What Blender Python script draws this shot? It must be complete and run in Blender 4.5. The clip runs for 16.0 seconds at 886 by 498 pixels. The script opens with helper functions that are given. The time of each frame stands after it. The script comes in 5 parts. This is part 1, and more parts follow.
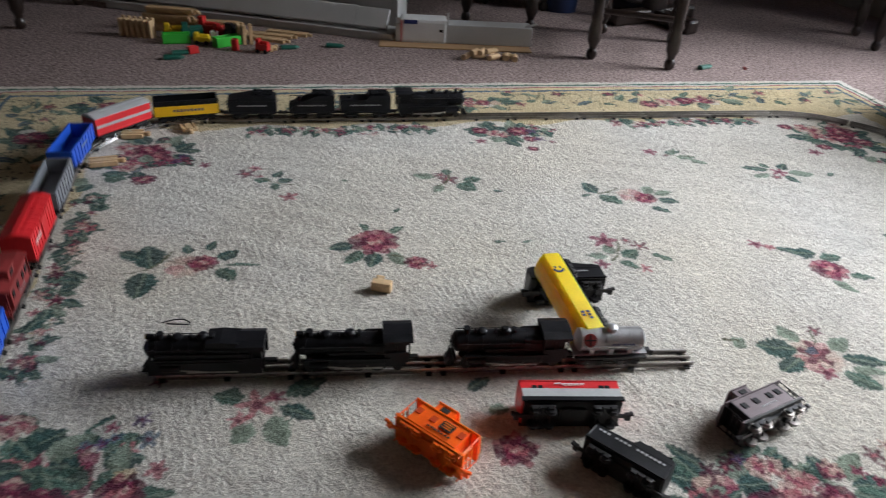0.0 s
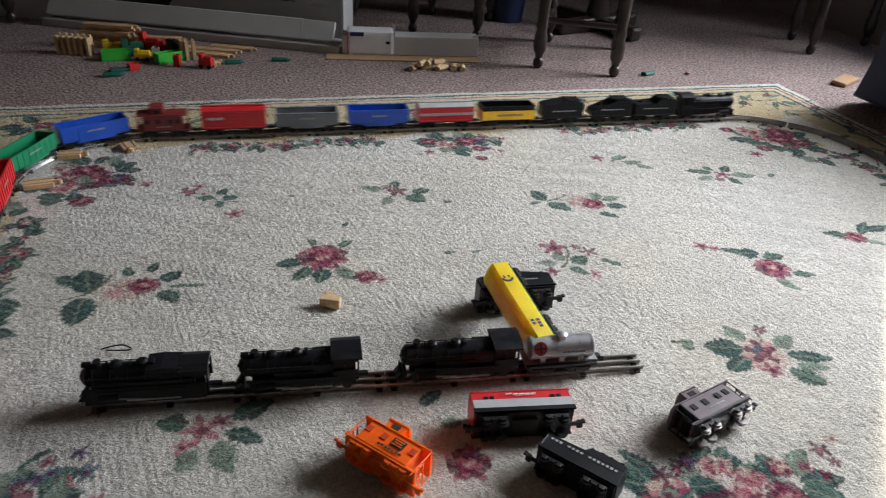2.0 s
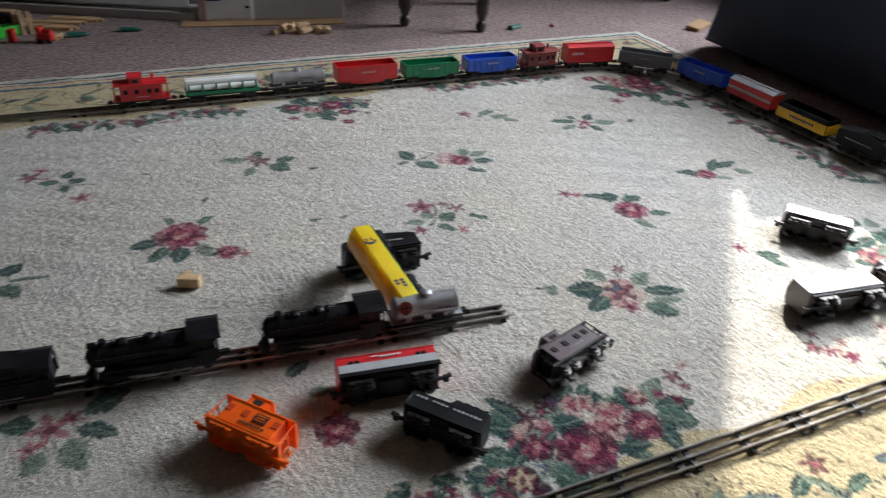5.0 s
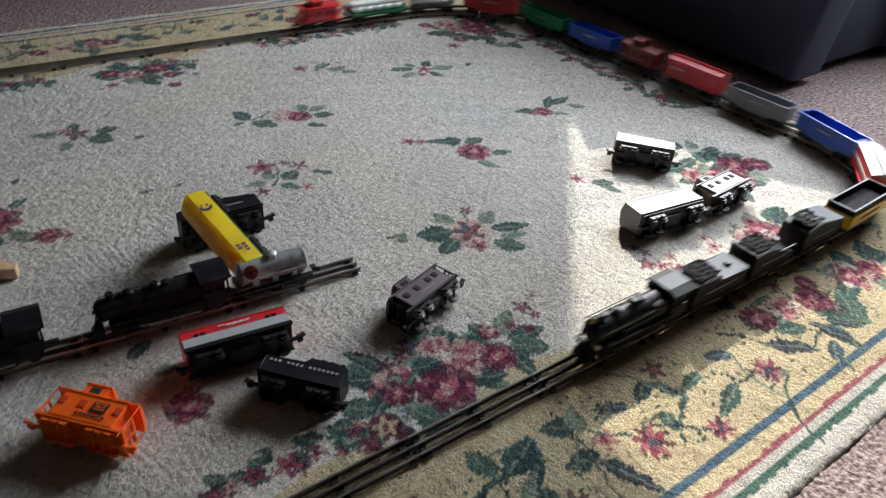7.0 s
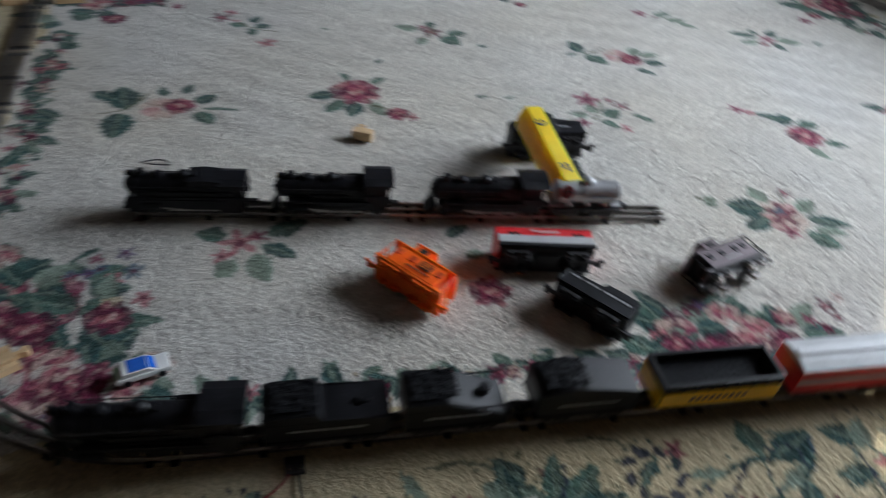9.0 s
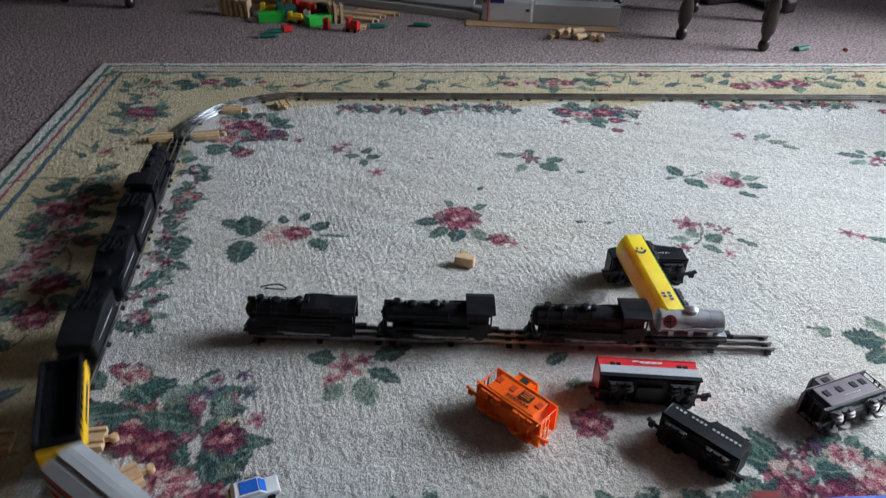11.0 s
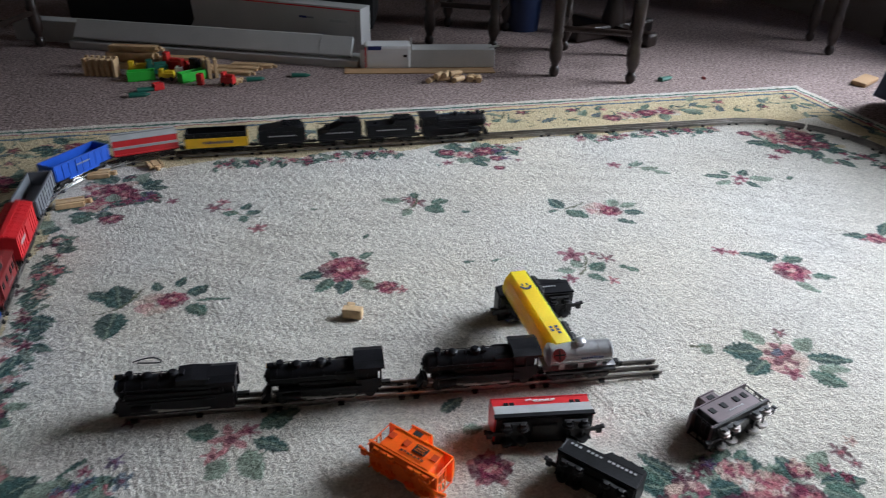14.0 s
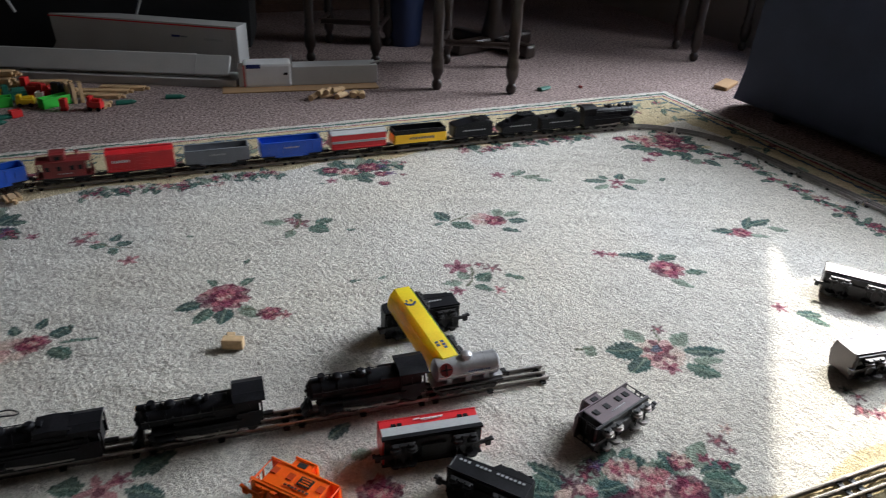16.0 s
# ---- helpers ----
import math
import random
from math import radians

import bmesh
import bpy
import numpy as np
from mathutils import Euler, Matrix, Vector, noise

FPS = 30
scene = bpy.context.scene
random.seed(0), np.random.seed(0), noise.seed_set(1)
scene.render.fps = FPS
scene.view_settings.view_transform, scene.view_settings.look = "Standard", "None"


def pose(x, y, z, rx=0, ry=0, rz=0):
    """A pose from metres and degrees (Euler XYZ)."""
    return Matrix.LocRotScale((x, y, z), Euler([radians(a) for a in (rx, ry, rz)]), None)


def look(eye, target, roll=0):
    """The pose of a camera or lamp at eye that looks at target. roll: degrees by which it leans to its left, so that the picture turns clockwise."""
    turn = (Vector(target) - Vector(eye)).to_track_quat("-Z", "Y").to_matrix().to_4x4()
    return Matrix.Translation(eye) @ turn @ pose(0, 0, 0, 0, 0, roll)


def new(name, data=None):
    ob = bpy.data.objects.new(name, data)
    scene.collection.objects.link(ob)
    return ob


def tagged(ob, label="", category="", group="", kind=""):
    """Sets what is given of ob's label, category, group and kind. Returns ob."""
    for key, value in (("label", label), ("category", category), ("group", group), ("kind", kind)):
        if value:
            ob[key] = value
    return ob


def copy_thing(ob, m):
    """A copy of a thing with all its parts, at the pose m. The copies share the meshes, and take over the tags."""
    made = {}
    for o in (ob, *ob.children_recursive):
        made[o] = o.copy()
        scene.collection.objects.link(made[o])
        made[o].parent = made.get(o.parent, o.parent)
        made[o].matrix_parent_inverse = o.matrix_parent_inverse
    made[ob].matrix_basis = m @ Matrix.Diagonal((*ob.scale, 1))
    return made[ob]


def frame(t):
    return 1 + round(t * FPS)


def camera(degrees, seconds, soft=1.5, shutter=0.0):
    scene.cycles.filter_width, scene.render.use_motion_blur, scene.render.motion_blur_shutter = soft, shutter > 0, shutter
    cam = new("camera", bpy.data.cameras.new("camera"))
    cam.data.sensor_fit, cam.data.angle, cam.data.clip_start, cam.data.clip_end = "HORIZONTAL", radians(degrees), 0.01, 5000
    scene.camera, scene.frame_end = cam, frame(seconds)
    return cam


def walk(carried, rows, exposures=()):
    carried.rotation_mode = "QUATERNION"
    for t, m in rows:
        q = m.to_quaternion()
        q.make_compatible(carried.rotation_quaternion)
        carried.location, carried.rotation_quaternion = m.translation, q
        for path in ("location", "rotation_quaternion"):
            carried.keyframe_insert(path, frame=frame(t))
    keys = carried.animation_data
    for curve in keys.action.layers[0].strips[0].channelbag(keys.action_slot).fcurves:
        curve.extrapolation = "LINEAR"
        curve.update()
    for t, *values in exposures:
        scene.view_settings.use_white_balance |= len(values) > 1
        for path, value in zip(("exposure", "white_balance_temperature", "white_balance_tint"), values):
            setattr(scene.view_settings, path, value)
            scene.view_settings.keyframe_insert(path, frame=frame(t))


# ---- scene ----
cam = camera(64.3, 16.0, soft=1.1, shutter=0.9)
PATH = [
    (0, (-0.151, -1.308, 0.797), (0.236, 0.351, -0.252), 3.9),
    (0.5, (-0.139, -1.303, 0.794), (0.315, 0.334, -0.261), 4.4),
    (1, (-0.138, -1.305, 0.799), (0.333, 0.35, -0.22), 3.2),
    (1.5, (-0.139, -1.304, 0.798), (0.339, 0.351, -0.218), 3.5),
    (2, (-0.127, -1.301, 0.795), (0.373, 0.347, -0.222), 3.8),
    (2.5, (-0.119, -1.298, 0.792), (0.438, 0.329, -0.227), 4.4),
    (3, (-0.111, -1.301, 0.793), (0.497, 0.306, -0.23), 4.5),
    (3.2, (-0.108, -1.3, 0.794), (0.511, 0.304, -0.228), 4.3),
    (5.3, (-0.041, -1.319, 0.787), (0.774, 0.147, -0.303), 3.5),
    (5.5, (-0.031, -1.317, 0.778), (0.891, 0.1, -0.291), 3.3),
    (6, (-0.012, -1.333, 0.77), (1.026, -0.001, -0.3), 3.3),
    (6.5, (-0.014, -1.335, 0.773), (1.048, -0.049, -0.33), 4.2),
    (7, (-0.019, -1.334, 0.774), (1.019, -0.078, -0.386), 5.2),
    (7.5, (-0.026, -1.336, 0.776), (0.951, -0.056, -0.411), 5.0),
    (8, (-0.037, -1.337, 0.775), (0.897, -0.031, -0.417), 4.8),
    (8.5, (-0.08, -1.344, 0.778), (0.577, -0.049, -0.597), 5.7),
    (9, (-0.163, -1.344, 0.766), (0.27, 0.091, -0.558), 7.9),
    (9.5, (-0.173, -1.355, 0.767), (0.093, 0.131, -0.545), 7.2),
    (10, (-0.179, -1.349, 0.792), (0.012, 0.205, -0.453), 3.8),
    (10.2, (-0.178, -1.348, 0.802), (-0.015, 0.236, -0.409), 2.8),
    (12.3, (-0.168, -1.335, 0.819), (0.061, 0.363, -0.212), 0.5),
    (12.5, (-0.164, -1.332, 0.818), (0.091, 0.368, -0.204), 0.9),
    (13, (-0.154, -1.33, 0.816), (0.153, 0.372, -0.188), 0.9),
    (13.5, (-0.141, -1.326, 0.813), (0.229, 0.365, -0.188), 1.3),
    (14, (-0.127, -1.323, 0.811), (0.315, 0.353, -0.188), 1.6),
    (14.5, (-0.116, -1.321, 0.811), (0.392, 0.349, -0.166), 2.1),
    (15, (-0.101, -1.319, 0.808), (0.483, 0.334, -0.153), 2.3),
    (15.5, (-0.094, -1.319, 0.81), (0.556, 0.31, -0.151), 2.3),
    (16, (-0.08, -1.317, 0.809), (0.623, 0.292, -0.148), 2.3),
]
walk(cam, [(t, look(eye, target, roll)) for t, eye, target, roll in PATH],
     [(0, 1.34, 6380, 10), (3.0, 1.28, 6380, 10), (5.3, 0.94, 6200, 10), (7.5, 0.54, 6150, 10), (8.5, 0.74, 5950, 8), (9.0, 0.98, 5900, 8),
      (9.5, 1.40, 5720, 7), (12.5, 1.44, 5850, 8), (14.5, 1.36, 6060, 9), (16.0, 1.16, 6200, 9)])

# ---- light ----
SUN_AZ, SUN_EL = 46.0, 35.0   # degrees from +x towards +y, and above the horizon
world = bpy.data.worlds.new("daylight")
world.use_nodes = True
scene.world = world
wn = world.node_tree.nodes
sky = wn.new("ShaderNodeTexSky")
sky.sky_type, sky.sun_disc = "NISHITA", False
sky.sun_elevation, sky.sun_rotation = radians(SUN_EL), radians(90 - SUN_AZ)
wn["Background"].inputs[1].default_value = 0.055
world.node_tree.links.new(sky.outputs[0], wn["Background"].inputs[0])
sun_data = bpy.data.lights.new("sun", "SUN")
sun_data.energy, sun_data.angle, sun_data.color = 5.0, radians(0.6), (1.0, 0.93, 0.80)
sun = new("sun", sun_data)
sun_dir = Vector((math.cos(radians(SUN_EL)) * math.cos(radians(SUN_AZ)), math.cos(radians(SUN_EL)) * math.sin(radians(SUN_AZ)), math.sin(radians(SUN_EL))))
sun.matrix_world = look(sun_dir * 8, (0, 0, 0))


def window_lamp(name, eye, target, sx, sy, power, color):
    d = bpy.data.lights.new(name, "AREA")
    d.shape, d.size, d.size_y, d.energy, d.color = "RECTANGLE", sx, sy, power, color
    ob = new(name, d)
    ob.matrix_world = look(eye, target)
    return ob


# daylight of the window, standing in its opening: over the rug, and over the carpet behind it
east = window_lamp("window_light_east", (3.10, 0.12, 1.22), (1.68, -0.10, 0.0), 1.75, 1.75, 28, (0.92, 0.955, 1.0))
east.data.spread = radians(76)
back_light = window_lamp("window_light_back", (3.10, 1.26, 1.25), (0.10, 1.75, 0.05), 0.55, 1.75, 6.5, (0.94, 0.965, 1.0))
back_light.data.spread = radians(80)


# ---- materials ----
def material(name, color, rough=0.5, metal=0.0, grain=0.0, scale=200.0, bump=0.0, stain=0.0, stain_scale=12.0, coat=0.0, spec=0.5):
    """A surface with fine grain, broader stains and fine relief."""
    m = bpy.data.materials.new(name)
    m.use_nodes = True
    nt = m.node_tree
    bs = nt.nodes["Principled BSDF"]
    bs.inputs["Roughness"].default_value, bs.inputs["Metallic"].default_value = rough, metal
    bs.inputs["Coat Weight"].default_value = coat
    bs.inputs["Specular IOR Level"].default_value = spec
    tc = nt.nodes.new("ShaderNodeTexCoord")
    n1, n2 = nt.nodes.new("ShaderNodeTexNoise"), nt.nodes.new("ShaderNodeTexNoise")
    n1.inputs["Scale"].default_value, n2.inputs["Scale"].default_value = scale, stain_scale
    n1.inputs["Detail"].default_value = n2.inputs["Detail"].default_value = 4
    nt.links.new(tc.outputs["Object"], n1.inputs["Vector"])
    nt.links.new(tc.outputs["Object"], n2.inputs["Vector"])

    def spread(node, amount):
        r = nt.nodes.new("ShaderNodeMapRange")
        r.inputs["From Min"].default_value, r.inputs["From Max"].default_value = 0.3, 0.7
        r.inputs["To Min"].default_value, r.inputs["To Max"].default_value = 1 - amount, 1 + amount
        nt.links.new(node.outputs["Fac"], r.inputs["Value"])
        return r
    r1, r2 = spread(n1, grain), spread(n2, stain)
    mul = nt.nodes.new("ShaderNodeMath")
    mul.operation = "MULTIPLY"
    nt.links.new(r1.outputs[0], mul.inputs[0])
    nt.links.new(r2.outputs[0], mul.inputs[1])
    vm = nt.nodes.new("ShaderNodeVectorMath")
    vm.operation = "SCALE"
    vm.inputs[0].default_value = color
    nt.links.new(mul.outputs[0], vm.inputs["Scale"])
    nt.links.new(vm.outputs[0], bs.inputs["Base Color"])
    rr = nt.nodes.new("ShaderNodeMapRange")
    rr.inputs["To Min"].default_value, rr.inputs["To Max"].default_value = max(0.03, rough - 0.12), min(1, rough + 0.12)
    nt.links.new(n2.outputs["Fac"], rr.inputs["Value"])
    nt.links.new(rr.outputs[0], bs.inputs["Roughness"])
    if bump:
        b = nt.nodes.new("ShaderNodeBump")
        b.inputs["Strength"].default_value, b.inputs["Distance"].default_value = min(1, bump), 0.002
        nt.links.new(n1.outputs["Fac"], b.inputs["Height"])
        nt.links.new(b.outputs["Normal"], bs.inputs["Normal"])
    return m


BLACK = material("black_enamel", (0.010, 0.010, 0.012), 0.42, 0, 0.3, 300, 0.06, 0.4, 25, spec=0.2)
DARKMETAL = material("dark_metal", (0.016, 0.015, 0.016), 0.42, 0.3, 0.3, 300, 0.1, 0.4, 30)
STEEL = material("tinned_rail", (0.30, 0.28, 0.26), 0.34, 0.9, 0.2, 250, 0.1, 0.35, 14)
BRIGHT = material("nickel", (0.60, 0.60, 0.60), 0.25, 1.0, 0.1, 200, 0, 0.2, 30)
TIE = material("tie_black", (0.016, 0.015, 0.015), 0.5, 0.3, 0.3, 200, 0.1, 0.3, 20)
COAL = material("coal", (0.005, 0.005, 0.006), 0.75, 0, 0.5, 400, 0.9, 0.3, 80, spec=0.1)
YELLOW = material("yellow_plastic", (0.86, 0.50, 0.006), 0.38, 0, 0.05, 300, 0.05, 0.10, 20, 0.1)
RED = material("red_plastic", (0.60, 0.022, 0.028), 0.38, 0, 0.06, 300, 0.05, 0.12, 20, 0.1)
MAROON = material("maroon_plastic", (0.20, 0.025, 0.025), 0.45, 0, 0.1, 300, 0.05, 0.15, 20)
BLUE = material("blue_plastic", (0.018, 0.090, 0.50), 0.38, 0, 0.06, 300, 0.05, 0.12, 20, 0.1)
GREEN = material("green_plastic", (0.010, 0.20, 0.085), 0.4, 0, 0.06, 300, 0.05, 0.12, 20)
GREY = material("grey_plastic", (0.17, 0.18, 0.20), 0.45, 0, 0.06, 300, 0.05, 0.15, 20)
SILVER = material("silver_paint", (0.42, 0.42, 0.43), 0.38, 0.6, 0.06, 300, 0.03, 0.25, 30)
LIGHTGREY = material("light_grey_paint", (0.38, 0.38, 0.38), 0.5, 0, 0.05, 300, 0.03, 0.12, 25)
ORANGE = material("orange_plastic", (0.98, 0.125, 0.008), 0.36, 0, 0.05, 300, 0.05, 0.10, 20, 0.1)
MAUVE = material("faded_brown_plastic", (0.125, 0.088, 0.098), 0.45, 0, 0.08, 300, 0.05, 0.2, 20)
BROWN = material("brown_plastic", (0.060, 0.034, 0.030), 0.40, 0, 0.1, 300, 0.03, 0.2, 20, 0.0, spec=1.0)
WALNUT = material("brown_wood_veneer", (0.10, 0.05, 0.03), 0.5, 0, 0.2, 60, 0.05, 0.25, 6)
WHITE = material("white_plastic", (0.75, 0.75, 0.73), 0.42, 0, 0.04, 300, 0.03, 0.08, 20)
LETTER = material("white_lettering", (0.62, 0.62, 0.60), 0.6)
NAVY = material("navy_print", (0.01, 0.02, 0.12), 0.6)
LAMP = material("amber_lens", (0.9, 0.45, 0.05), 0.2)
WOOD = material("maple_block", (0.58, 0.40, 0.22), 0.6, 0, 0.12, 120, 0.1, 0.15, 25)
DARKWOOD = material("dark_stained_wood", (0.022, 0.013, 0.010), 0.35, 0, 0.35, 90, 0.1, 0.35, 9, 0.3)
CARD = material("white_cardboard", (0.46, 0.46, 0.45), 0.7, 0, 0.04, 150, 0.1, 0.08, 6)
BROWNCARD = material("brown_cardboard", (0.36, 0.22, 0.11), 0.85, 0, 0.08, 200, 0.1, 0.12, 8)
PAPER = material("glossy_paper", (0.66, 0.66, 0.66), 0.45, 0, 0.03, 150, 0.03, 0.06, 9)
WALLPAINT = material("wall_paint", (0.27, 0.24, 0.215), 0.85, 0, 0.03, 120, 0.1, 0.06, 2)
CEILPAINT = material("ceiling_paint", (0.52, 0.51, 0.49), 0.9, 0, 0.03, 150, 0.2, 0.04, 2)
LINEN = material("beige_linen", (0.30, 0.27, 0.23), 0.9, 0, 0.1, 400, 0.3, 0.1, 8)
SOFA = material("slate_blue_upholstery", (0.050, 0.062, 0.100), 0.9, 0, 0.25, 500, 0.5, 0.18, 7)
BLACKCLOTH = material("black_cloth", (0.008, 0.008, 0.009), 0.9, 0, 0.3, 300, 0.4, 0.2, 8)
TOYGREEN = material("toy_green_paint", (0.05, 0.48, 0.05), 0.4, 0, 0.04, 200, 0.02, 0.1, 20)
TOYDARK = material("toy_dark_green_paint", (0.012, 0.10, 0.07), 0.45, 0, 0.04, 200, 0.02, 0.1, 20)
TOYRED = material("toy_red_paint", (0.55, 0.02, 0.02), 0.4, 0, 0.04, 200, 0.02, 0.1, 20)
SHELL = material("thin_yellow_plastic", (0.95, 0.53, 0.004), 0.38, 0, 0.05, 300, 0.05, 0.10, 20, 0.1)
ps = SHELL.node_tree.nodes["Principled BSDF"]
ps.inputs["Subsurface Weight"].default_value, ps.inputs["Subsurface Scale"].default_value = 0.9, 0.06
ps.inputs["Subsurface Radius"].default_value = (1.0, 0.80, 0.05)
po = ORANGE.node_tree.nodes["Principled BSDF"]
po.inputs["Subsurface Weight"].default_value, po.inputs["Subsurface Scale"].default_value = 0.3, 0.03
po.inputs["Subsurface Radius"].default_value = (1.0, 0.35, 0.03)
TOYYELLOW = material("toy_yellow_paint", (0.75, 0.52, 0.02), 0.4, 0, 0.04, 200, 0.02, 0.1, 20)
TOYBLUE = material("toy_blue_glass", (0.03, 0.12, 0.50), 0.2, 0, 0.04, 200, 0, 0.1, 20)
BLUEBIN = material("blue_plastic_bin", (0.012, 0.025, 0.08), 0.5, 0, 0.05, 200, 0, 0.1, 10)

# ---- mesh helpers ----
def box(bm, x, y, z, sx, sy, sz, rot=None, bevel=0.0):
    """A box with its middle at x, y, z."""
    m = Matrix.Translation((x, y, z)) @ (rot.to_4x4() if rot else Matrix()) @ Matrix.Diagonal((sx, sy, sz, 1))
    made = bmesh.ops.create_cube(bm, size=1, matrix=m)
    if bevel:
        edges = list({e for v in made["verts"] for e in v.link_edges})
        bmesh.ops.bevel(bm, geom=edges, offset=bevel, segments=2, affect="EDGES", profile=0.6)
    return bm


def rod(bm, a, b, r, r2=None, seg=12, caps=True):
    """A round bar from a to b."""
    a, b = Vector(a), Vector(b)
    d = b - a
    m = Matrix.Translation((a + b) / 2) @ d.to_track_quat("Z", "Y").to_matrix().to_4x4()
    bmesh.ops.create_cone(bm, cap_ends=caps, segments=seg, radius1=r, radius2=r if r2 is None else r2, depth=d.length, matrix=m)
    return bm


def prism(bm, profile, axis, lo, hi):
    """A closed outline in the plane across the axis, drawn from lo to hi along it (axis x: outline is y, z; axis y: outline is x, z)."""
    put = (lambda u, v, w: (w, u, v)) if axis == "x" else (lambda u, v, w: (u, w, v))
    ends = [[bm.verts.new(put(u, v, w)) for u, v in profile] for w in (lo, hi)]
    n = len(profile)
    bm.faces.new(ends[0]), bm.faces.new(ends[1][::-1])
    for i in range(n):
        bm.faces.new((ends[0][i], ends[1][i], ends[1][(i + 1) % n], ends[0][(i + 1) % n]))
    return bm


def turned(bm, x, y, profile, seg=16):
    """A turned leg: the profile is rows of z and radius."""
    rings = [[bm.verts.new((x + r * math.cos(2 * math.pi * i / seg), y + r * math.sin(2 * math.pi * i / seg), z)) for i in range(seg)] for z, r in profile]
    for a, b in zip(rings, rings[1:]):
        for i in range(seg):
            bm.faces.new((a[i], a[(i + 1) % seg], b[(i + 1) % seg], b[i]))
    bm.faces.new(rings[0][::-1]), bm.faces.new(rings[-1])
    return bm


def part(name, bm, mat, parent=None, label="", smooth=False):
    """Links a bmesh as one mesh under a thing or a part."""
    me = bpy.data.meshes.new(name)
    bmesh.ops.recalc_face_normals(bm, faces=bm.faces)
    bm.to_mesh(me)
    bm.free()
    me.materials.append(mat)
    if smooth:
        me.shade_smooth()
        me.set_sharp_from_angle(angle=radians(40))
    ob = new(name, me)
    ob.parent = parent
    if label:
        tagged(ob, label)
    return ob


def thing(name, label, category, group="", m=None):
    ob = tagged(new(name), label, category, group)
    if m is not None:
        ob.matrix_world = m
    return ob


def B():
    return bmesh.new()


# ---- the plan ----
XL, XR, YB, YF, R = -0.675, 1.765, 0.700, -0.855, 0.3175   # the loop of track: its four centre lines and the curves' radius
RAIL = 0.0115                                              # the rails' top above the rug
FLOOR = -0.010


def lay(x, y):
    """The loop was pushed a little out of square when it was joined up."""
    u, v = x - 0.545, y + 0.0775
    return 0.545 + u - 0.053 * v, -0.0775 + v - 0.019 * u


LB, LS, LC = XR - XL - 2 * R, YB - YF - 2 * R, math.pi * R / 2
LAP = 2 * (LB + LS) + 4 * LC


def on_loop(s):
    """The place on the loop's centre line, s metres on from the start of the back straight, clockwise as seen from above."""
    s %= LAP
    for length, turn, x, y, h in ((LB, 0, XL + R, YB, 0), (LC, 1, XR - R, YB - R, 90), (LS, 0, XR, YB - R, -90), (LC, 1, XR - R, YF + R, 0),
                                  (LB, 0, XR - R, YF, 180), (LC, 1, XL + R, YF + R, -90), (LS, 0, XL, YF + R, 90), (LC, 1, XL + R, YB - R, 180)):
        if s <= length:
            a = radians(h)
            if turn:
                a -= s / R
                x, y = x + R * math.cos(a), y + R * math.sin(a)
            else:
                x, y = x + s * math.cos(a), y + s * math.sin(a)
            return Vector((*lay(x, y), RAIL))
        s -= length
    return Vector((*lay(XL + R, YB), RAIL))


def along_loop(s, half, z=None):
    """The pose of what stands on the rails at s and s plus and minus half."""
    a, b = on_loop(s - half), on_loop(s + half)
    d, mid = b - a, (a + b) / 2
    return pose(mid.x, mid.y, mid.z if z is None else z, rz=math.degrees(math.atan2(d.y, d.x)))

# ---- room ----
def wall(name, x0, x1, y0, y1, z0=FLOOR - 0.02, z1=2.75):
    ob = part(name, box(B(), (x0 + x1) / 2, (y0 + y1) / 2, (z0 + z1) / 2, x1 - x0, y1 - y0, z1 - z0), WALLPAINT)
    return tagged(ob, "plain painted room wall", "wall", kind="structure")


def pierced(name, along, at, thick, lo, hi, wlo, whi, sill, head):
    """A wall with one window opening through it, as one mesh."""
    bm = B()
    for a, b, z0, z1 in ((lo, wlo, FLOOR - .02, 2.75), (whi, hi, FLOOR - .02, 2.75), (wlo, whi, FLOOR - .02, sill), (wlo, whi, head, 2.75)):
        if along == "y":
            box(bm, at + thick / 2, (a + b) / 2, (z0 + z1) / 2, thick, b - a, z1 - z0)
        else:
            box(bm, (a + b) / 2, at + thick / 2, (z0 + z1) / 2, b - a, thick, z1 - z0)
    return tagged(part(name, bm, WALLPAINT), "painted room wall with a window opening", "wall", kind="structure")


pierced("wall_east", "y", 2.98, 0.16, -3.0, 3.6, -0.80, 1.70, 0.32, 2.56)
wall("wall_south", -2.6, 3.14, -3.16, -3.0)
wall("wall_north", -2.6, 3.14, 3.6, 3.76)
wall("wall_west", -2.76, -2.6, -3.16, 3.76)
tagged(part("ceiling", box(B(), 0.19, 0.3, 2.81, 5.9, 6.92, 0.12), CEILPAINT), "plain white ceiling", "ceiling", kind="structure")


def window(name, along, at, lo, hi, sill, head):
    top = tagged(new(name), "white-framed window with a single mullion", "window", kind="structure")
    def bar(nm, a, b, z0, z1):
        bm = B()
        if along == "y":
            box(bm, at, (a + b) / 2, (z0 + z1) / 2, 0.05, b - a, z1 - z0, bevel=0.004)
        else:
            box(bm, (a + b) / 2, at, (z0 + z1) / 2, b - a, 0.05, z1 - z0, bevel=0.004)
        part(nm, bm, CEILPAINT, top)
    bar("window_frame", lo, lo + .05, sill, head), bar("window_frame", hi - .05, hi, sill, head)
    bar("window_frame", lo + .05, hi - .05, head - .05, head), bar("window_sill", lo + .05, hi - .05, sill, sill + .05)
    mid = (lo + hi) / 2
    bar("mullion", mid - .02, mid + .02, sill + .05, head - .05)


window("window_1", "y", 3.05, -0.80, 1.70, 0.32, 2.56)


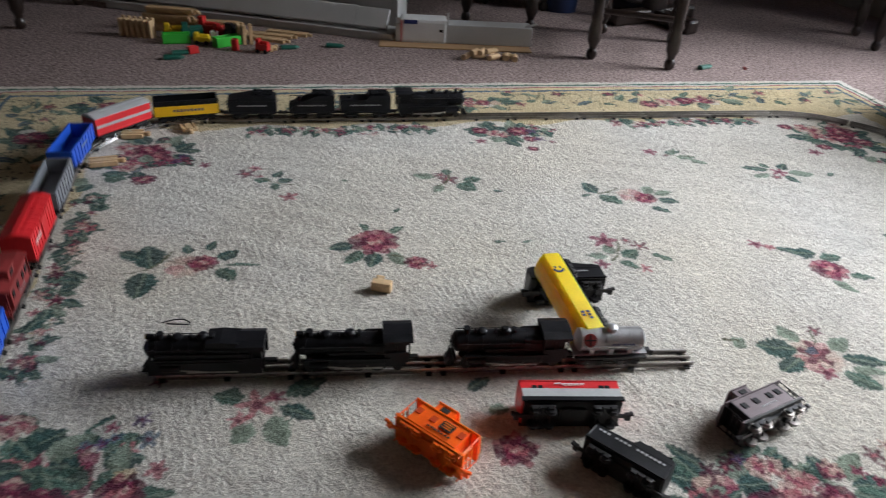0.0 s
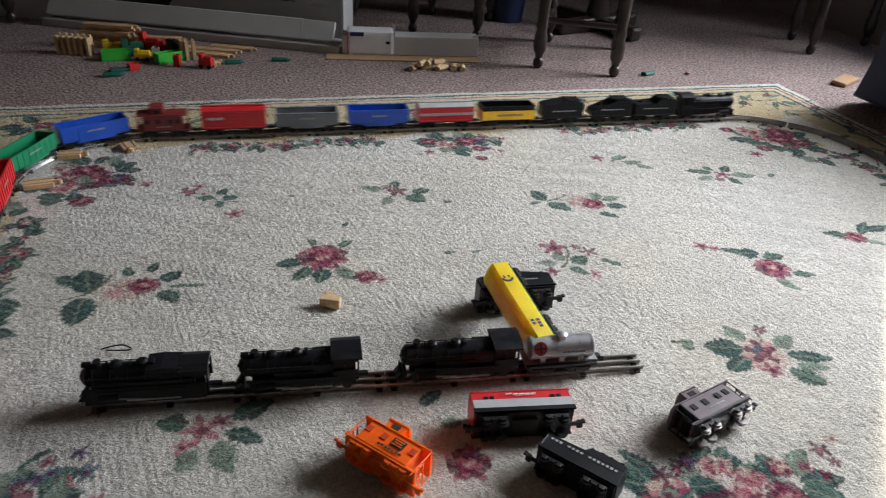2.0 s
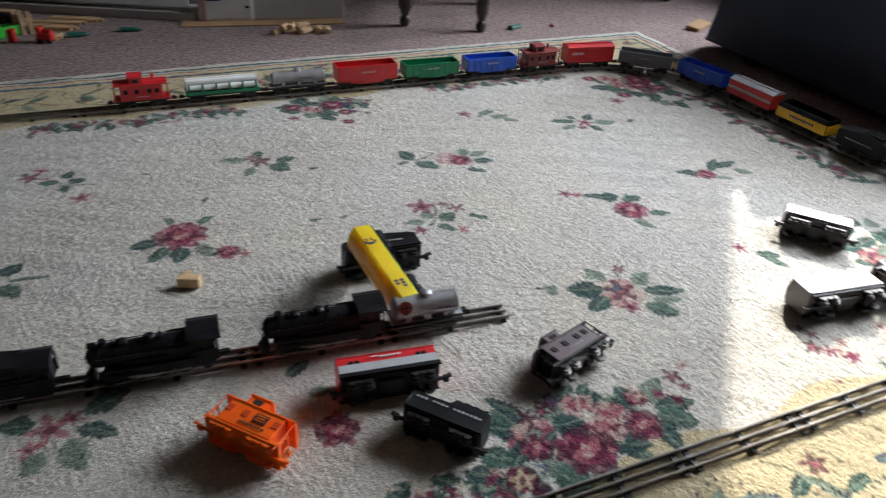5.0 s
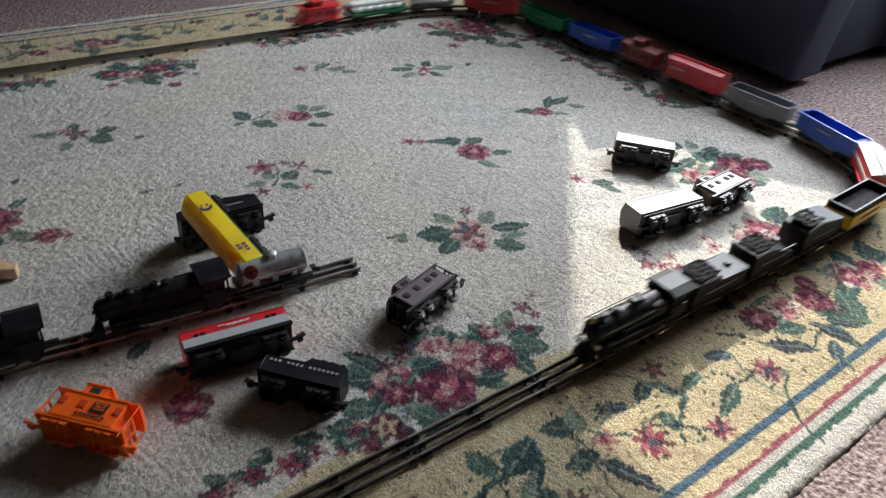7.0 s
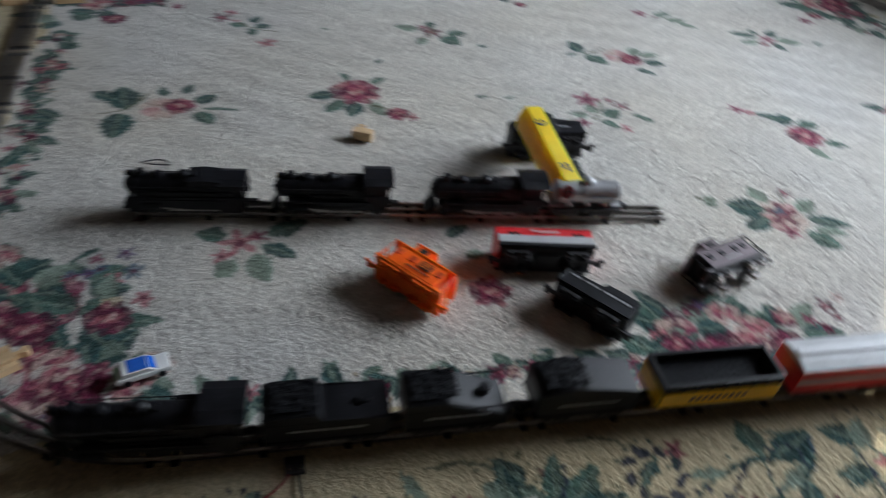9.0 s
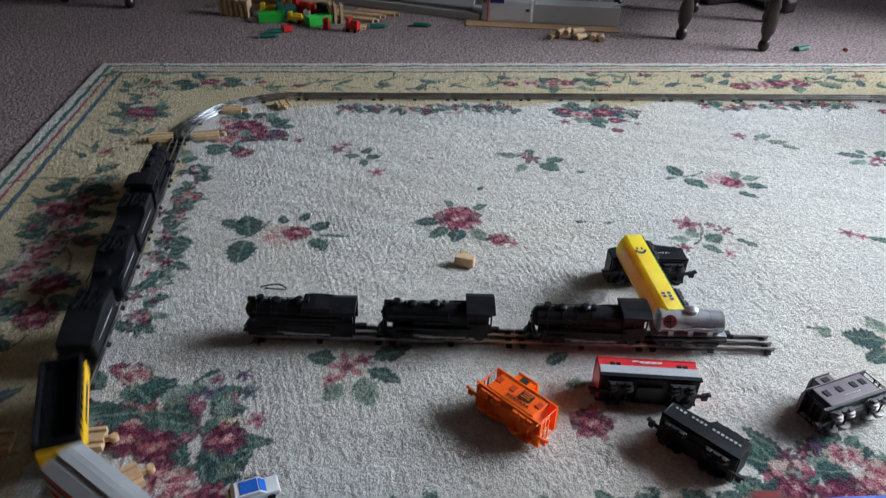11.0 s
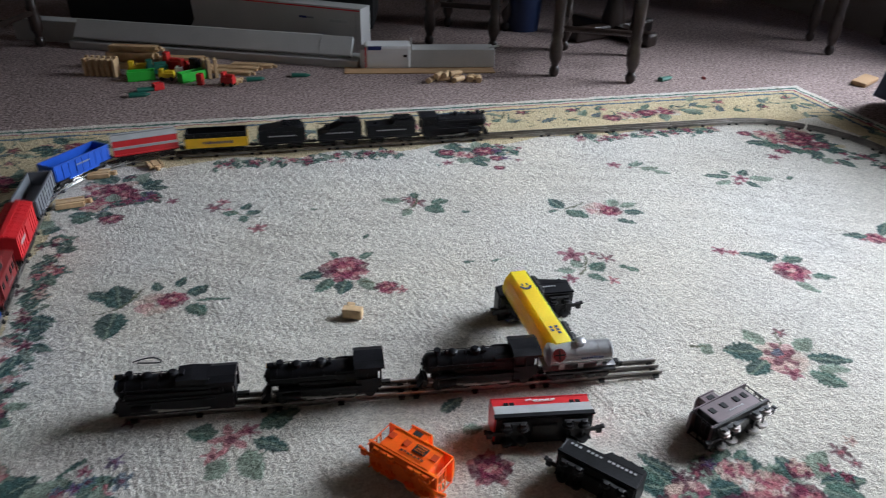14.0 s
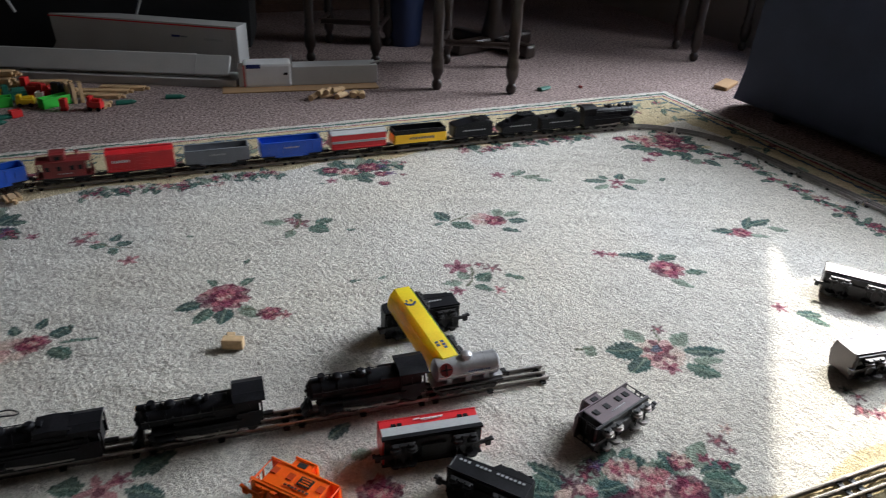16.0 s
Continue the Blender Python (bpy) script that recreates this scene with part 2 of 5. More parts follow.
def curtain(name, label):
    """Unseen folded curtain added beside the window to trim the sun; fuller low down."""
    rows = []
    for i in range(40):
        z = 0.95 + 1.66 * i / 39
        y0 = 1.62 if z > 1.80 else 1.385 + 0.235 * max(0.0, (z - 1.545) / 0.255) if z > 1.545 else 1.385
        rows.append([(2.895 + 0.022 * math.sin(k * 1.25 + 0.25 * math.sin(z * 2)), y0 + (2.02 - y0) * k / 48, z) for k in range(49)])
    bm = B()
    sheets = [[[bm.verts.new((x + d, y, z)) for x, y, z in row] for row in rows] for d in (0, 0.004)]
    for sheet in sheets:
        for p, q in zip(sheet, sheet[1:]):
            for k in range(48):
                bm.faces.new((p[k], p[k + 1], q[k + 1], q[k]))
    top = thing(name, label, "curtain")
    part("cloth", bm, LINEN, top, smooth=True)
    part("rod", rod(B(), (2.90, 1.10, 2.63), (2.90, 2.05, 2.63), 0.012), DARKMETAL, top)
    return top


curtain("curtain", "unseen beige curtain added to trim the sun patch")

# ---- carpet ----
def carpet_material():
    m = bpy.data.materials.new("cut_pile_carpet")
    m.use_nodes = True
    nt = m.node_tree
    bs = nt.nodes["Principled BSDF"]
    bs.inputs["Roughness"].default_value = 0.95
    bs.inputs["Specular IOR Level"].default_value = 0.1
    tc = nt.nodes.new("ShaderNodeTexCoord")
    a, b = nt.nodes.new("ShaderNodeTexNoise"), nt.nodes.new("ShaderNodeTexNoise")
    a.inputs["Scale"].default_value, b.inputs["Scale"].default_value = 115, 3
    a.inputs["Detail"].default_value = 3
    nt.links.new(tc.outputs["Object"], a.inputs["Vector"]), nt.links.new(tc.outputs["Object"], b.inputs["Vector"])
    ramp = nt.nodes.new("ShaderNodeValToRGB")
    ramp.color_ramp.elements[0].position, ramp.color_ramp.elements[0].color = 0.32, (0.085, 0.058, 0.054, 1)
    ramp.color_ramp.elements[1].position, ramp.color_ramp.elements[1].color = 0.66, (0.40, 0.315, 0.295, 1)
    nt.links.new(a.outputs["Fac"], ramp.inputs["Fac"])
    mr = nt.nodes.new("ShaderNodeMapRange")
    mr.inputs["To Min"].default_value, mr.inputs["To Max"].default_value = 0.8, 1.2
    nt.links.new(b.outputs["Fac"], mr.inputs["Value"])
    vm = nt.nodes.new("ShaderNodeVectorMath")
    vm.operation = "SCALE"
    nt.links.new(ramp.outputs["Color"], vm.inputs[0]), nt.links.new(mr.outputs[0], vm.inputs["Scale"])
    nt.links.new(vm.outputs[0], bs.inputs["Base Color"])
    bu = nt.nodes.new("ShaderNodeBump")
    bu.inputs["Strength"].default_value, bu.inputs["Distance"].default_value = 0.9, 0.006
    nt.links.new(a.outputs["Fac"], bu.inputs["Height"]), nt.links.new(bu.outputs["Normal"], bs.inputs["Normal"])
    return m


CARPET = carpet_material()
tagged(part("floor", box(B(), 0.4, 0.3, FLOOR - 0.02, 6.0, 6.6, 0.04), CARPET), "mottled mauve-beige cut-pile wall-to-wall carpet", "carpet", kind="structure")

# ---- rug ----
CREAM, OCHRE = np.array((0.60, 0.565, 0.505)), np.array((0.56, 0.465, 0.290))
CRIMSON, ROSE, PINK, BLUSH = [np.array(c) for c in ((0.100, 0.011, 0.036), (0.23, 0.028, 0.075), (0.40, 0.125, 0.145), (0.52, 0.37, 0.31))]
TEAL, LEAFG, SAGE, BLUEC, STEMC = [np.array(c) for c in ((0.026, 0.066, 0.060), (0.050, 0.100, 0.078), (0.17, 0.215, 0.165), (0.075, 0.125, 0.175), (0.13, 0.135, 0.085))]
STEP = 0.0033
RX0, RX1, RY0, RY1 = -1.09, 1.955, -1.187, 1.045
gx, gy = np.arange(RX0, RX1 + STEP / 2, STEP), np.arange(RY0, RY1 + STEP / 2, STEP)
GX, GY = np.meshgrid(gx, gy)
rng = np.random.default_rng(7)


def soft_noise(cell, amp):
    """Smooth random values over the rug, with bumps of about that many metres."""
    ny, nx = int((RY1 - RY0) / cell) + 3, int((RX1 - RX0) / cell) + 3
    v = rng.uniform(-1, 1, (ny, nx))
    fx, fy = (GX - RX0) / cell, (GY - RY0) / cell
    ix, iy = fx.astype(int), fy.astype(int)
    ux, uy = fx - ix, fy - iy
    ux, uy = ux * ux * (3 - 2 * ux), uy * uy * (3 - 2 * uy)
    return amp * ((v[iy, ix] * (1 - ux) + v[iy, ix + 1] * ux) * (1 - uy) + (v[iy + 1, ix] * (1 - ux) + v[iy + 1, ix + 1] * ux) * uy)


wob_x, wob_y = soft_noise(0.010, 0.0030), soft_noise(0.010, 0.0030)
RUGC = np.zeros(GX.shape + (3,))
edge = np.minimum(np.minimum(GX - RX0, RX1 - GX), np.minimum(GY - RY0, RY1 - GY)) + 0.25 * wob_x
inner = np.minimum(np.minimum(GX - (XL + 0.01), (XR - 0.01) - GX), np.minimum(GY - (YF + 0.02), (YB - 0.02) - GY))
RUGC[:] = CREAM
RUGC[inner + 0.018 * np.sin(GX * 19) + 0.018 * np.sin(GY * 17) < 0] = OCHRE
for lo, hi, c in ((0.088, 0.101, BLUEC * 1.05), (0.066, 0.088, OCHRE * 1.08), (0.058, 0.066, PINK * 0.85), (0.045, 0.058, CREAM * 0.95), (0.033, 0.045, LEAFG * 1.5), (-1, 0.033, CREAM * 1.06)):
    RUGC[(edge >= lo) & (edge < hi)] = c


def window_of(x, y, r):
    i0, i1 = np.searchsorted(gy, y - r), np.searchsorted(gy, y + r)
    j0, j1 = np.searchsorted(gx, x - r), np.searchsorted(gx, x + r)
    sl = (slice(i0, i1), slice(j0, j1))
    return sl, GX[sl] + wob_x[sl] - x, GY[sl] + wob_y[sl] - y


def paint(sl, mask, color, cover=0.85):
    RUGC[sl][mask] = RUGC[sl][mask] * (1 - cover) + color * cover


def leaf(x, y, length, width, deg, color=None, vein=True):
    sl, u, v = window_of(x, y, length * 1.2)
    c, s = math.cos(radians(deg)), math.sin(radians(deg))
    a, b = (u * c + v * s) / length, (-u * s + v * c)
    half = width * np.clip(np.sin(np.clip(a, 0, 1) ** 0.8 * math.pi) ** 0.8, 0, 1) * (1 + 0.12 * np.sin(a * 45))
    color = (TEAL, LEAFG, TEAL, SAGE)[rng.integers(0, 4)] if color is None else color
    inside = (a > 0) & (a < 1) & (np.abs(b) < half)
    paint(sl, inside, color, 0.92)
    if vein:
        paint(sl, inside & (b > half * 0.25), color * 1.7 + 0.012, 0.6)
        paint(sl, inside & (np.abs(np.sin(a * 14 + np.abs(b) * 130)) < 0.30), color * 0.55, 0.6)
        paint(sl, inside & (np.abs(b) < 0.0022), SAGE * 1.25, 0.7)


def stem(x, y, deg, length, color=STEMC):
    for k in range(int(length / 0.006)):
        leaf(x + k * 0.006 * math.cos(radians(deg + k * 1.5)), y + k * 0.006 * math.sin(radians(deg + k * 1.5)), 0.009, 0.0028, deg + k * 1.5, color, False)


def dab(x, y, r, color, cover=0.8):
    sl, u, v = window_of(x, y, r * 1.3)
    th = np.arctan2(v, u)
    paint(sl, np.hypot(u, v) < r * (1 + 0.18 * np.sin(3 * th + x * 900)), color, cover)


def rose(x, y, r, outer=(CRIMSON, ROSE, ROSE, PINK), mid=(PINK, ROSE, CRIMSON)):
    """Rings of petals, dark outside and pale within."""
    ph = rng.uniform(0, 6)
    for k in range(9):
        a = ph + k * 0.698
        dab(x + 0.66 * r * math.cos(a), y + 0.60 * r * math.sin(a), 0.36 * r, outer[(k * 5) % 4])
        dab(x + 0.92 * r * math.cos(a + 0.2), y + 0.84 * r * math.sin(a + 0.2), 0.10 * r, CRIMSON, 0.7)
    for k in range(6):
        a = ph + 0.4 + k * 1.047
        dab(x + 0.36 * r * math.cos(a), y + 0.33 * r * math.sin(a), 0.27 * r, mid[k % 3])
        leaf(x + 0.42 * r * math.cos(a), y + 0.40 * r * math.sin(a), 0.34 * r, 0.06 * r, math.degrees(a) + 95, CRIMSON, False)
    for k in range(4):
        a = ph + k * 1.57
        dab(x + 0.15 * r * math.cos(a), y + 0.15 * r * math.sin(a), 0.15 * r, (BLUSH, PINK)[k % 2])
    for k in range(5):
        a = ph + 0.2 + k * 1.257
        dab(x + 0.80 * r * math.cos(a), y + 0.74 * r * math.sin(a), 0.12 * r, BLUSH, 0.35)


def blossom(x, y, r, c=None):
    c = (ROSE, CRIMSON, PINK)[rng.integers(0, 3)] if c is None else c
    sl, u, v = window_of(x, y, r * 1.5)
    rad, th = np.hypot(u, v) / r, np.arctan2(v, u)
    paint(sl, rad < 0.72 + 0.30 * np.cos(5 * th + rng.uniform(0, 6)), c, 0.8)
    paint(sl, rad < 0.28, CRIMSON if c is not CRIMSON else PINK, 0.8)


def cluster(x, y, wide, high, n):
    """A bouquet: large leaves outside, one or two big roses, pale petals and small blossoms among them."""
    for k in range(n + 4):
        a = k * 2.4 + rng.uniform(-0.4, 0.4)
        px, py = x + 0.55 * wide * math.cos(a), y + 0.55 * high * math.sin(a)
        leaf(px, py, rng.uniform(0.045, 0.085), rng.uniform(0.014, 0.024), math.degrees(a) + rng.uniform(-35, 35))
    for k in range(n // 2):
        dab(x + rng.normal(0, wide * 0.5), y + rng.normal(0, high * 0.5), rng.uniform(0.014, 0.024), (CREAM, BLUSH, OCHRE, SAGE)[k % 4], 0.75)
    for k in range(n // 2):
        blossom(x + rng.normal(0, wide * 0.6), y + rng.normal(0, high * 0.6), rng.uniform(0.012, 0.024), (ROSE, CRIMSON, PINK, BLUEC)[rng.integers(0, 4)])
    for k in range(1 + n // 6):
        a = k * 2.2 + 0.6
        tone = ((CRIMSON, ROSE, CRIMSON, ROSE), (BLUSH, PINK, CREAM, PINK), (ROSE, CRIMSON, PINK, ROSE))[k % 3]
        rose(x + 0.42 * wide * math.cos(a) * (k > 0), y + 0.42 * high * math.sin(a) * (k > 0), rng.uniform(0.034, 0.052) if high > 0.045 else rng.uniform(0.022, 0.032), tone)


def white(x, y, r):
    blossom(x, y, r, CREAM * 1.1)
    dab(x, y, r * 0.25, OCHRE)


def garland(x0, y0, x1, y1, n):
    for k in range(n):
        f = (k + 0.5) / n
        x, y = x0 + (x1 - x0) * f + rng.uniform(-0.012, 0.012), y0 + (y1 - y0) * f + rng.uniform(-0.012, 0.012)
        leaf(x, y, rng.uniform(0.035, 0.05), 0.011, rng.uniform(0, 360))
        leaf(x, y, rng.uniform(0.03, 0.05), 0.010, rng.uniform(0, 360))
        leaf(x + rng.uniform(-0.01, 0.01), y, rng.uniform(0.035, 0.055), 0.013, rng.uniform(0, 360), TEAL)
        white(x + rng.uniform(-0.02, 0.02), y + rng.uniform(-0.025, 0.025), 0.013)
        if k % 2 == 0:
            blossom(x + rng.uniform(-0.02, 0.02), y + rng.uniform(-0.02, 0.02), rng.uniform(0.012, 0.02))


# scrolls and sprigs on the ochre border
for k in range(210):
    f = k / 210 * 2 * (2.85 + 2.0)
    if f < 2.85:
        x, y, a = RX0 + 0.1 + f, 0.86, 0
    elif f < 4.85:
        x, y, a = 1.80, 0.9 - (f - 2.85), -90
    elif f < 7.7:
        x, y, a = 1.85 - (f - 4.85), -0.98, 180
    else:
        x, y, a = -0.86, -1.0 + (f - 7.7), 90
    x, y = x + rng.uniform(-0.075, 0.075), y + rng.uniform(-0.075, 0.075)
    stem(x, y, a + rng.uniform(-60, 60), rng.uniform(0.06, 0.16), (STEMC, TEAL * 1.4, SAGE, STEMC * 0.6)[k % 4])
    leaf(x, y, rng.uniform(0.04, 0.08), rng.uniform(0.008, 0.016), a + rng.uniform(-70, 70), (TEAL, SAGE, BLUEC * 0.6, LEAFG)[k % 4])
    if k % 4 == 0:
        blossom(x + 0.03, y + 0.01, rng.uniform(0.013, 0.027), (CRIMSON, ROSE, PINK)[k % 9 // 3])
for x, y, w, h, n in ((-0.86, 0.05, 0.05, 0.16, 9), (0.45, 0.84, 0.12, 0.03, 6), (1.25, 0.83, 0.12, 0.03, 6), (-0.7, 0.86, 0.10, 0.035, 5), (1.35, -0.98, 0.10, 0.05, 7), (0.1, -0.99, 0.08, 0.04, 5), (-0.85, 0.62, 0.04, 0.05, 3)):
    cluster(x, y, w, h, n)
# the front border: long dark leaves, a wreath and star-shaped flowers with blue hearts
NIGHT = np.array((0.022, 0.030, 0.055))
for x, y, l, w, a, c in ((0.566, -1.001, 0.095, 0.014, -67, NIGHT), (0.471, -0.985, 0.11, 0.018, 254, TEAL), (0.341, -1.001, 0.06, 0.009, 233, NIGHT), (0.728, -1.045, 0.055, 0.006, -25, NIGHT), (0.445, -0.949, 0.07, 0.022, 20, TEAL), (0.43, -0.945, 0.06, 0.018, 100, LEAFG), (0.582, -0.945, 0.06, 0.018, 150, TEAL), (0.575, -0.955, 0.055, 0.015, 60, SAGE), (0.86, -1.02, 0.09, 0.014, 200, TEAL), (0.98, -0.99, 0.10, 0.016, -40, NIGHT), (1.13, -1.03, 0.09, 0.014, 20, TEAL), (1.24, -0.98, 0.08, 0.016, 230, LEAFG), (0.12, -0.99, 0.10, 0.016, 250, NIGHT), (-0.02, -1.03, 0.09, 0.018, 10, TEAL), (-0.18, -1.00, 0.10, 0.016, 200, TEAL), (-0.36, -0.99, 0.09, 0.014, -50, NIGHT)):
    leaf(x, y, l, w, a, c)
    stem(x, y, a + 150, 0.08, c)
for k in range(9):
    leaf(0.272 + 0.030 * math.cos(k * 0.7), -0.952 + 0.030 * math.sin(k * 0.7), 0.026, 0.007, k * 40 + 80, NIGHT, False)
for x, y, r in ((0.381, -1.023, 0.034), (0.654, -1.022, 0.034), (0.76, -1.061, 0.026), (0.252, -1.016, 0.022), (0.93, -1.03, 0.03), (1.18, -0.99, 0.028), (0.02, -0.97, 0.03), (-0.27, -1.02, 0.03)):
    for k in range(8):
        leaf(x, y, r, r * 0.16, k * 45 + 900 * x, (ROSE, PINK, CRIMSON)[k % 3], False)
    dab(x, y, r * 0.26, BLUEC * 0.7)
# bouquets in the corners of the field and in the middle of its sides
for x, y, w, h, n in ((-0.53, 0.50, 0.11, 0.11, 14), (1.53, 0.49, 0.12, 0.12, 19), (0.46, -0.75, 0.12, 0.07, 16), (-0.50, -0.56, 0.11, 0.08, 12), (-0.43, -0.73, 0.10, 0.06, 11), (0.47, 0.60, 0.11, 0.04, 9), (1.42, -0.58, 0.12, 0.10, 14), (1.30, -0.80, 0.10, 0.06, 10)):
    cluster(x, y, w, h, n)
garland(-0.28, 0.635, 0.24, 0.630, 22), garland(0.82, 0.645, 1.34, 0.63, 20), garland(-0.60, -0.38, -0.625, 0.30, 24), garland(1.66, 0.36, 1.66, -0.3, 24), garland(0.36, 0.60, 0.60, 0.59, 14)
garland(-0.28, -0.765, 0.38, -0.775, 20)
# single sprays on the field: leaves (place, length, half width, direction), then blossoms and roses (place, size)
def leaves_at(*rows):
    for x, y, l, w, a in rows:
        leaf(x, y, l, w, a)


def flowers_at(kind, *rows):
    for x, y, r in rows:
        kind(x, y, r)


def pale(x, y, r):
    for k in range(7):
        a = k * 0.9
        dab(x + 0.55 * r * math.cos(a), y + 0.55 * r * math.sin(a), 0.42 * r, (BLUSH, PINK * 1.1, BLUSH)[k % 3], 0.55)


leaves_at((-0.045, -0.012, 0.055, 0.018, 186), (-0.028, -0.040, 0.060, 0.017, 222), (-0.002, -0.046, 0.055, 0.018, 252), (0.024, -0.046, 0.060, 0.017, 300), (0.04, 0.035, 0.04, 0.010, 40), (-0.01, 0.05, 0.035, 0.009, 110))
flowers_at(rose, (0, 0, 0.054), (0.078, -0.092, 0.024)), flowers_at(blossom, (0.108, -0.108, 0.014)), stem(0.03, -0.06, -30, 0.04)
flowers_at(pale, (-0.385, -0.058, 0.042)), flowers_at(rose, (-0.352, -0.048, 0.030))
leaves_at((-0.325, -0.035, 0.052, 0.018, 35), (-0.322, -0.075, 0.055, 0.018, -45), (-0.31, -0.058, 0.075, 0.008, -5), (-0.38, -0.01, 0.04, 0.012, 110), (-0.35, 0.0, 0.04, 0.012, 60))
leaves_at((-0.452, -0.055, 0.085, 0.032, 100), (-0.455, -0.075, 0.090, 0.030, 262), (-0.47, -0.02, 0.06, 0.018, 150)), stem(-0.50, -0.08, 15, 0.12)
flowers_at(blossom, (-0.285, 0.360, 0.026), (-0.262, 0.392, 0.018), (-0.250, 0.345, 0.012), (-0.180, 0.228, 0.022))
leaves_at((-0.225, 0.315, 0.040, 0.015, 165), (-0.215, 0.330, 0.042, 0.015, 60), (-0.205, 0.310, 0.040, 0.014, 15), (-0.215, 0.300, 0.040, 0.013, 280)), stem(-0.24, 0.33, -50, 0.10)
flowers_at(blossom, (0.222, 0.290, 0.030), (0.192, 0.245, 0.016), (0.205, 0.315, 0.016))
leaves_at((0.19, 0.305, 0.060, 0.016, 165), (0.24, 0.265, 0.060, 0.026, -42), (0.26, 0.28, 0.050, 0.018, 10), (0.225, 0.315, 0.040, 0.014, 80), (0.20, 0.26, 0.05, 0.014, 240), (0.325, 0.215, 0.026, 0.009, 10)), stem(0.19, 0.25, 40, 0.08)
leaves_at((0.588, 0.185, 0.062, 0.022, 105), (0.592, 0.175, 0.072, 0.022, -52), (0.575, 0.18, 0.04, 0.006, 190)), stem(0.59, 0.18, 8, 0.07)
flowers_at(pale, (0.675, 0.165, 0.036)), flowers_at(rose, (0.705, 0.148, 0.030)), leaves_at((0.72, 0.17, 0.045, 0.016, 60), (0.735, 0.16, 0.060, 0.014, 12), (0.735, 0.135, 0.055, 0.015, -18), (0.70, 0.10, 0.055, 0.012, -40))
flowers_at(blossom, (0.515, -0.045, 0.034), (0.588, -0.075, 0.022), (0.565, -0.052, 0.014), (0.472, -0.140, 0.020), (0.560, -0.165, 0.018))
leaves_at((0.515, -0.10, 0.036, 0.016, 100), (0.535, -0.115, 0.045, 0.018, 30), (0.50, -0.11, 0.05, 0.014, 170), (0.52, -0.13, 0.05, 0.013, -50), (0.60, -0.11, 0.05, 0.010, -40)), stem(0.50, -0.13, 40, 0.09)
flowers_at(blossom, (0.868, -0.096, 0.022), (0.892, -0.112, 0.014)), flowers_at(rose, (0.975, -0.212, 0.042)), leaves_at((0.90, -0.118, 0.085, 0.012, -22), (0.935, -0.14, 0.055, 0.022, -10), (0.985, -0.165, 0.055, 0.017, -5), (0.955, -0.25, 0.06, 0.014, -60), (1.01, -0.24, 0.05, 0.012, -20))
flowers_at(blossom, (0.848, 0.420, 0.026), (0.885, 0.395, 0.010)), leaves_at((0.89, 0.41, 0.055, 0.014, 15), (0.915, 0.38, 0.055, 0.016, -5), (0.94, 0.36, 0.055, 0.012, -35), (0.90, 0.40, 0.05, 0.012, 50)), stem(0.89, 0.40, -30, 0.09)
flowers_at(blossom, (1.165, 0.262, 0.026), (1.140, 0.235, 0.016), (1.19, 0.285, 0.014)), leaves_at((1.14, 0.28, 0.075, 0.016, 160), (1.13, 0.255, 0.06, 0.014, 195), (1.19, 0.255, 0.075, 0.022, -8), (1.18, 0.28, 0.05, 0.018, 45), (1.17, 0.24, 0.05, 0.014, -70), (1.15, 0.29, 0.04, 0.012, 100), (1.30, 0.235, 0.03, 0.009, 20))
flowers_at(pale, (0.752, -0.478, 0.050)), flowers_at(blossom, (0.755, -0.470, 0.036), (0.742, -0.520, 0.022), (0.800, -0.408, 0.018)), dab(0.752, -0.462, 0.011, BLUEC)
leaves_at((0.725, -0.455, 0.075, 0.028, 165), (0.72, -0.48, 0.065, 0.020, 205), (0.745, -0.435, 0.055, 0.020, 105), (0.795, -0.465, 0.055, 0.018, 30), (0.80, -0.485, 0.085, 0.018, -22), (0.775, -0.525, 0.065, 0.022, -50), (0.80, -0.52, 0.055, 0.015, -15), (0.615, -0.43, 0.034, 0.014, 30)), stem(0.60, -0.41, -20, 0.03), stem(0.77, -0.45, 55, 0.05)
flowers_at(rose, (1.285, -0.122, 0.028)), flowers_at(blossom, (1.25, -0.115, 0.014)), leaves_at((1.27, -0.105, 0.06, 0.014, 165), (1.31, -0.11, 0.085, 0.016, 40), (1.33, -0.10, 0.095, 0.016, 10), (1.30, -0.14, 0.05, 0.012, -30), (1.37, -0.12, 0.06, 0.013, -40))
flowers_at(blossom, (-0.235, -0.468, 0.034), (-0.262, -0.500, 0.020), (-0.205, -0.455, 0.018), (1.105, -0.430, 0.020)), leaves_at((-0.255, -0.45, 0.05, 0.018, 170), (-0.215, -0.50, 0.065, 0.022, 290), (-0.20, -0.48, 0.06, 0.016, -30), (-0.19, -0.45, 0.07, 0.020, 20), (-0.24, -0.51, 0.05, 0.018, 230), (1.12, -0.46, 0.055, 0.016, -30), (1.13, -0.48, 0.05, 0.014, -70))
flowers_at(blossom, (0.144, -0.615, 0.038), (-0.39, -0.395, 0.014)), dab(0.144, -0.615, 0.012, NAVYC := np.array((0.05, 0.03, 0.12)))
leaves_at((0.262, -0.03, 0.028, 0.006, 10), (0.325, -0.035, 0.032, 0.006, 20), (0.33, 0.52, 0.02, 0.006, 0), (0.06, 0.13, 0.02, 0.006, 40), (-0.05, 0.30, 0.018, 0.006, 10), (0.10, -0.48, 0.05, 0.014, 30), (0.12, -0.53, 0.04, 0.012, 0))
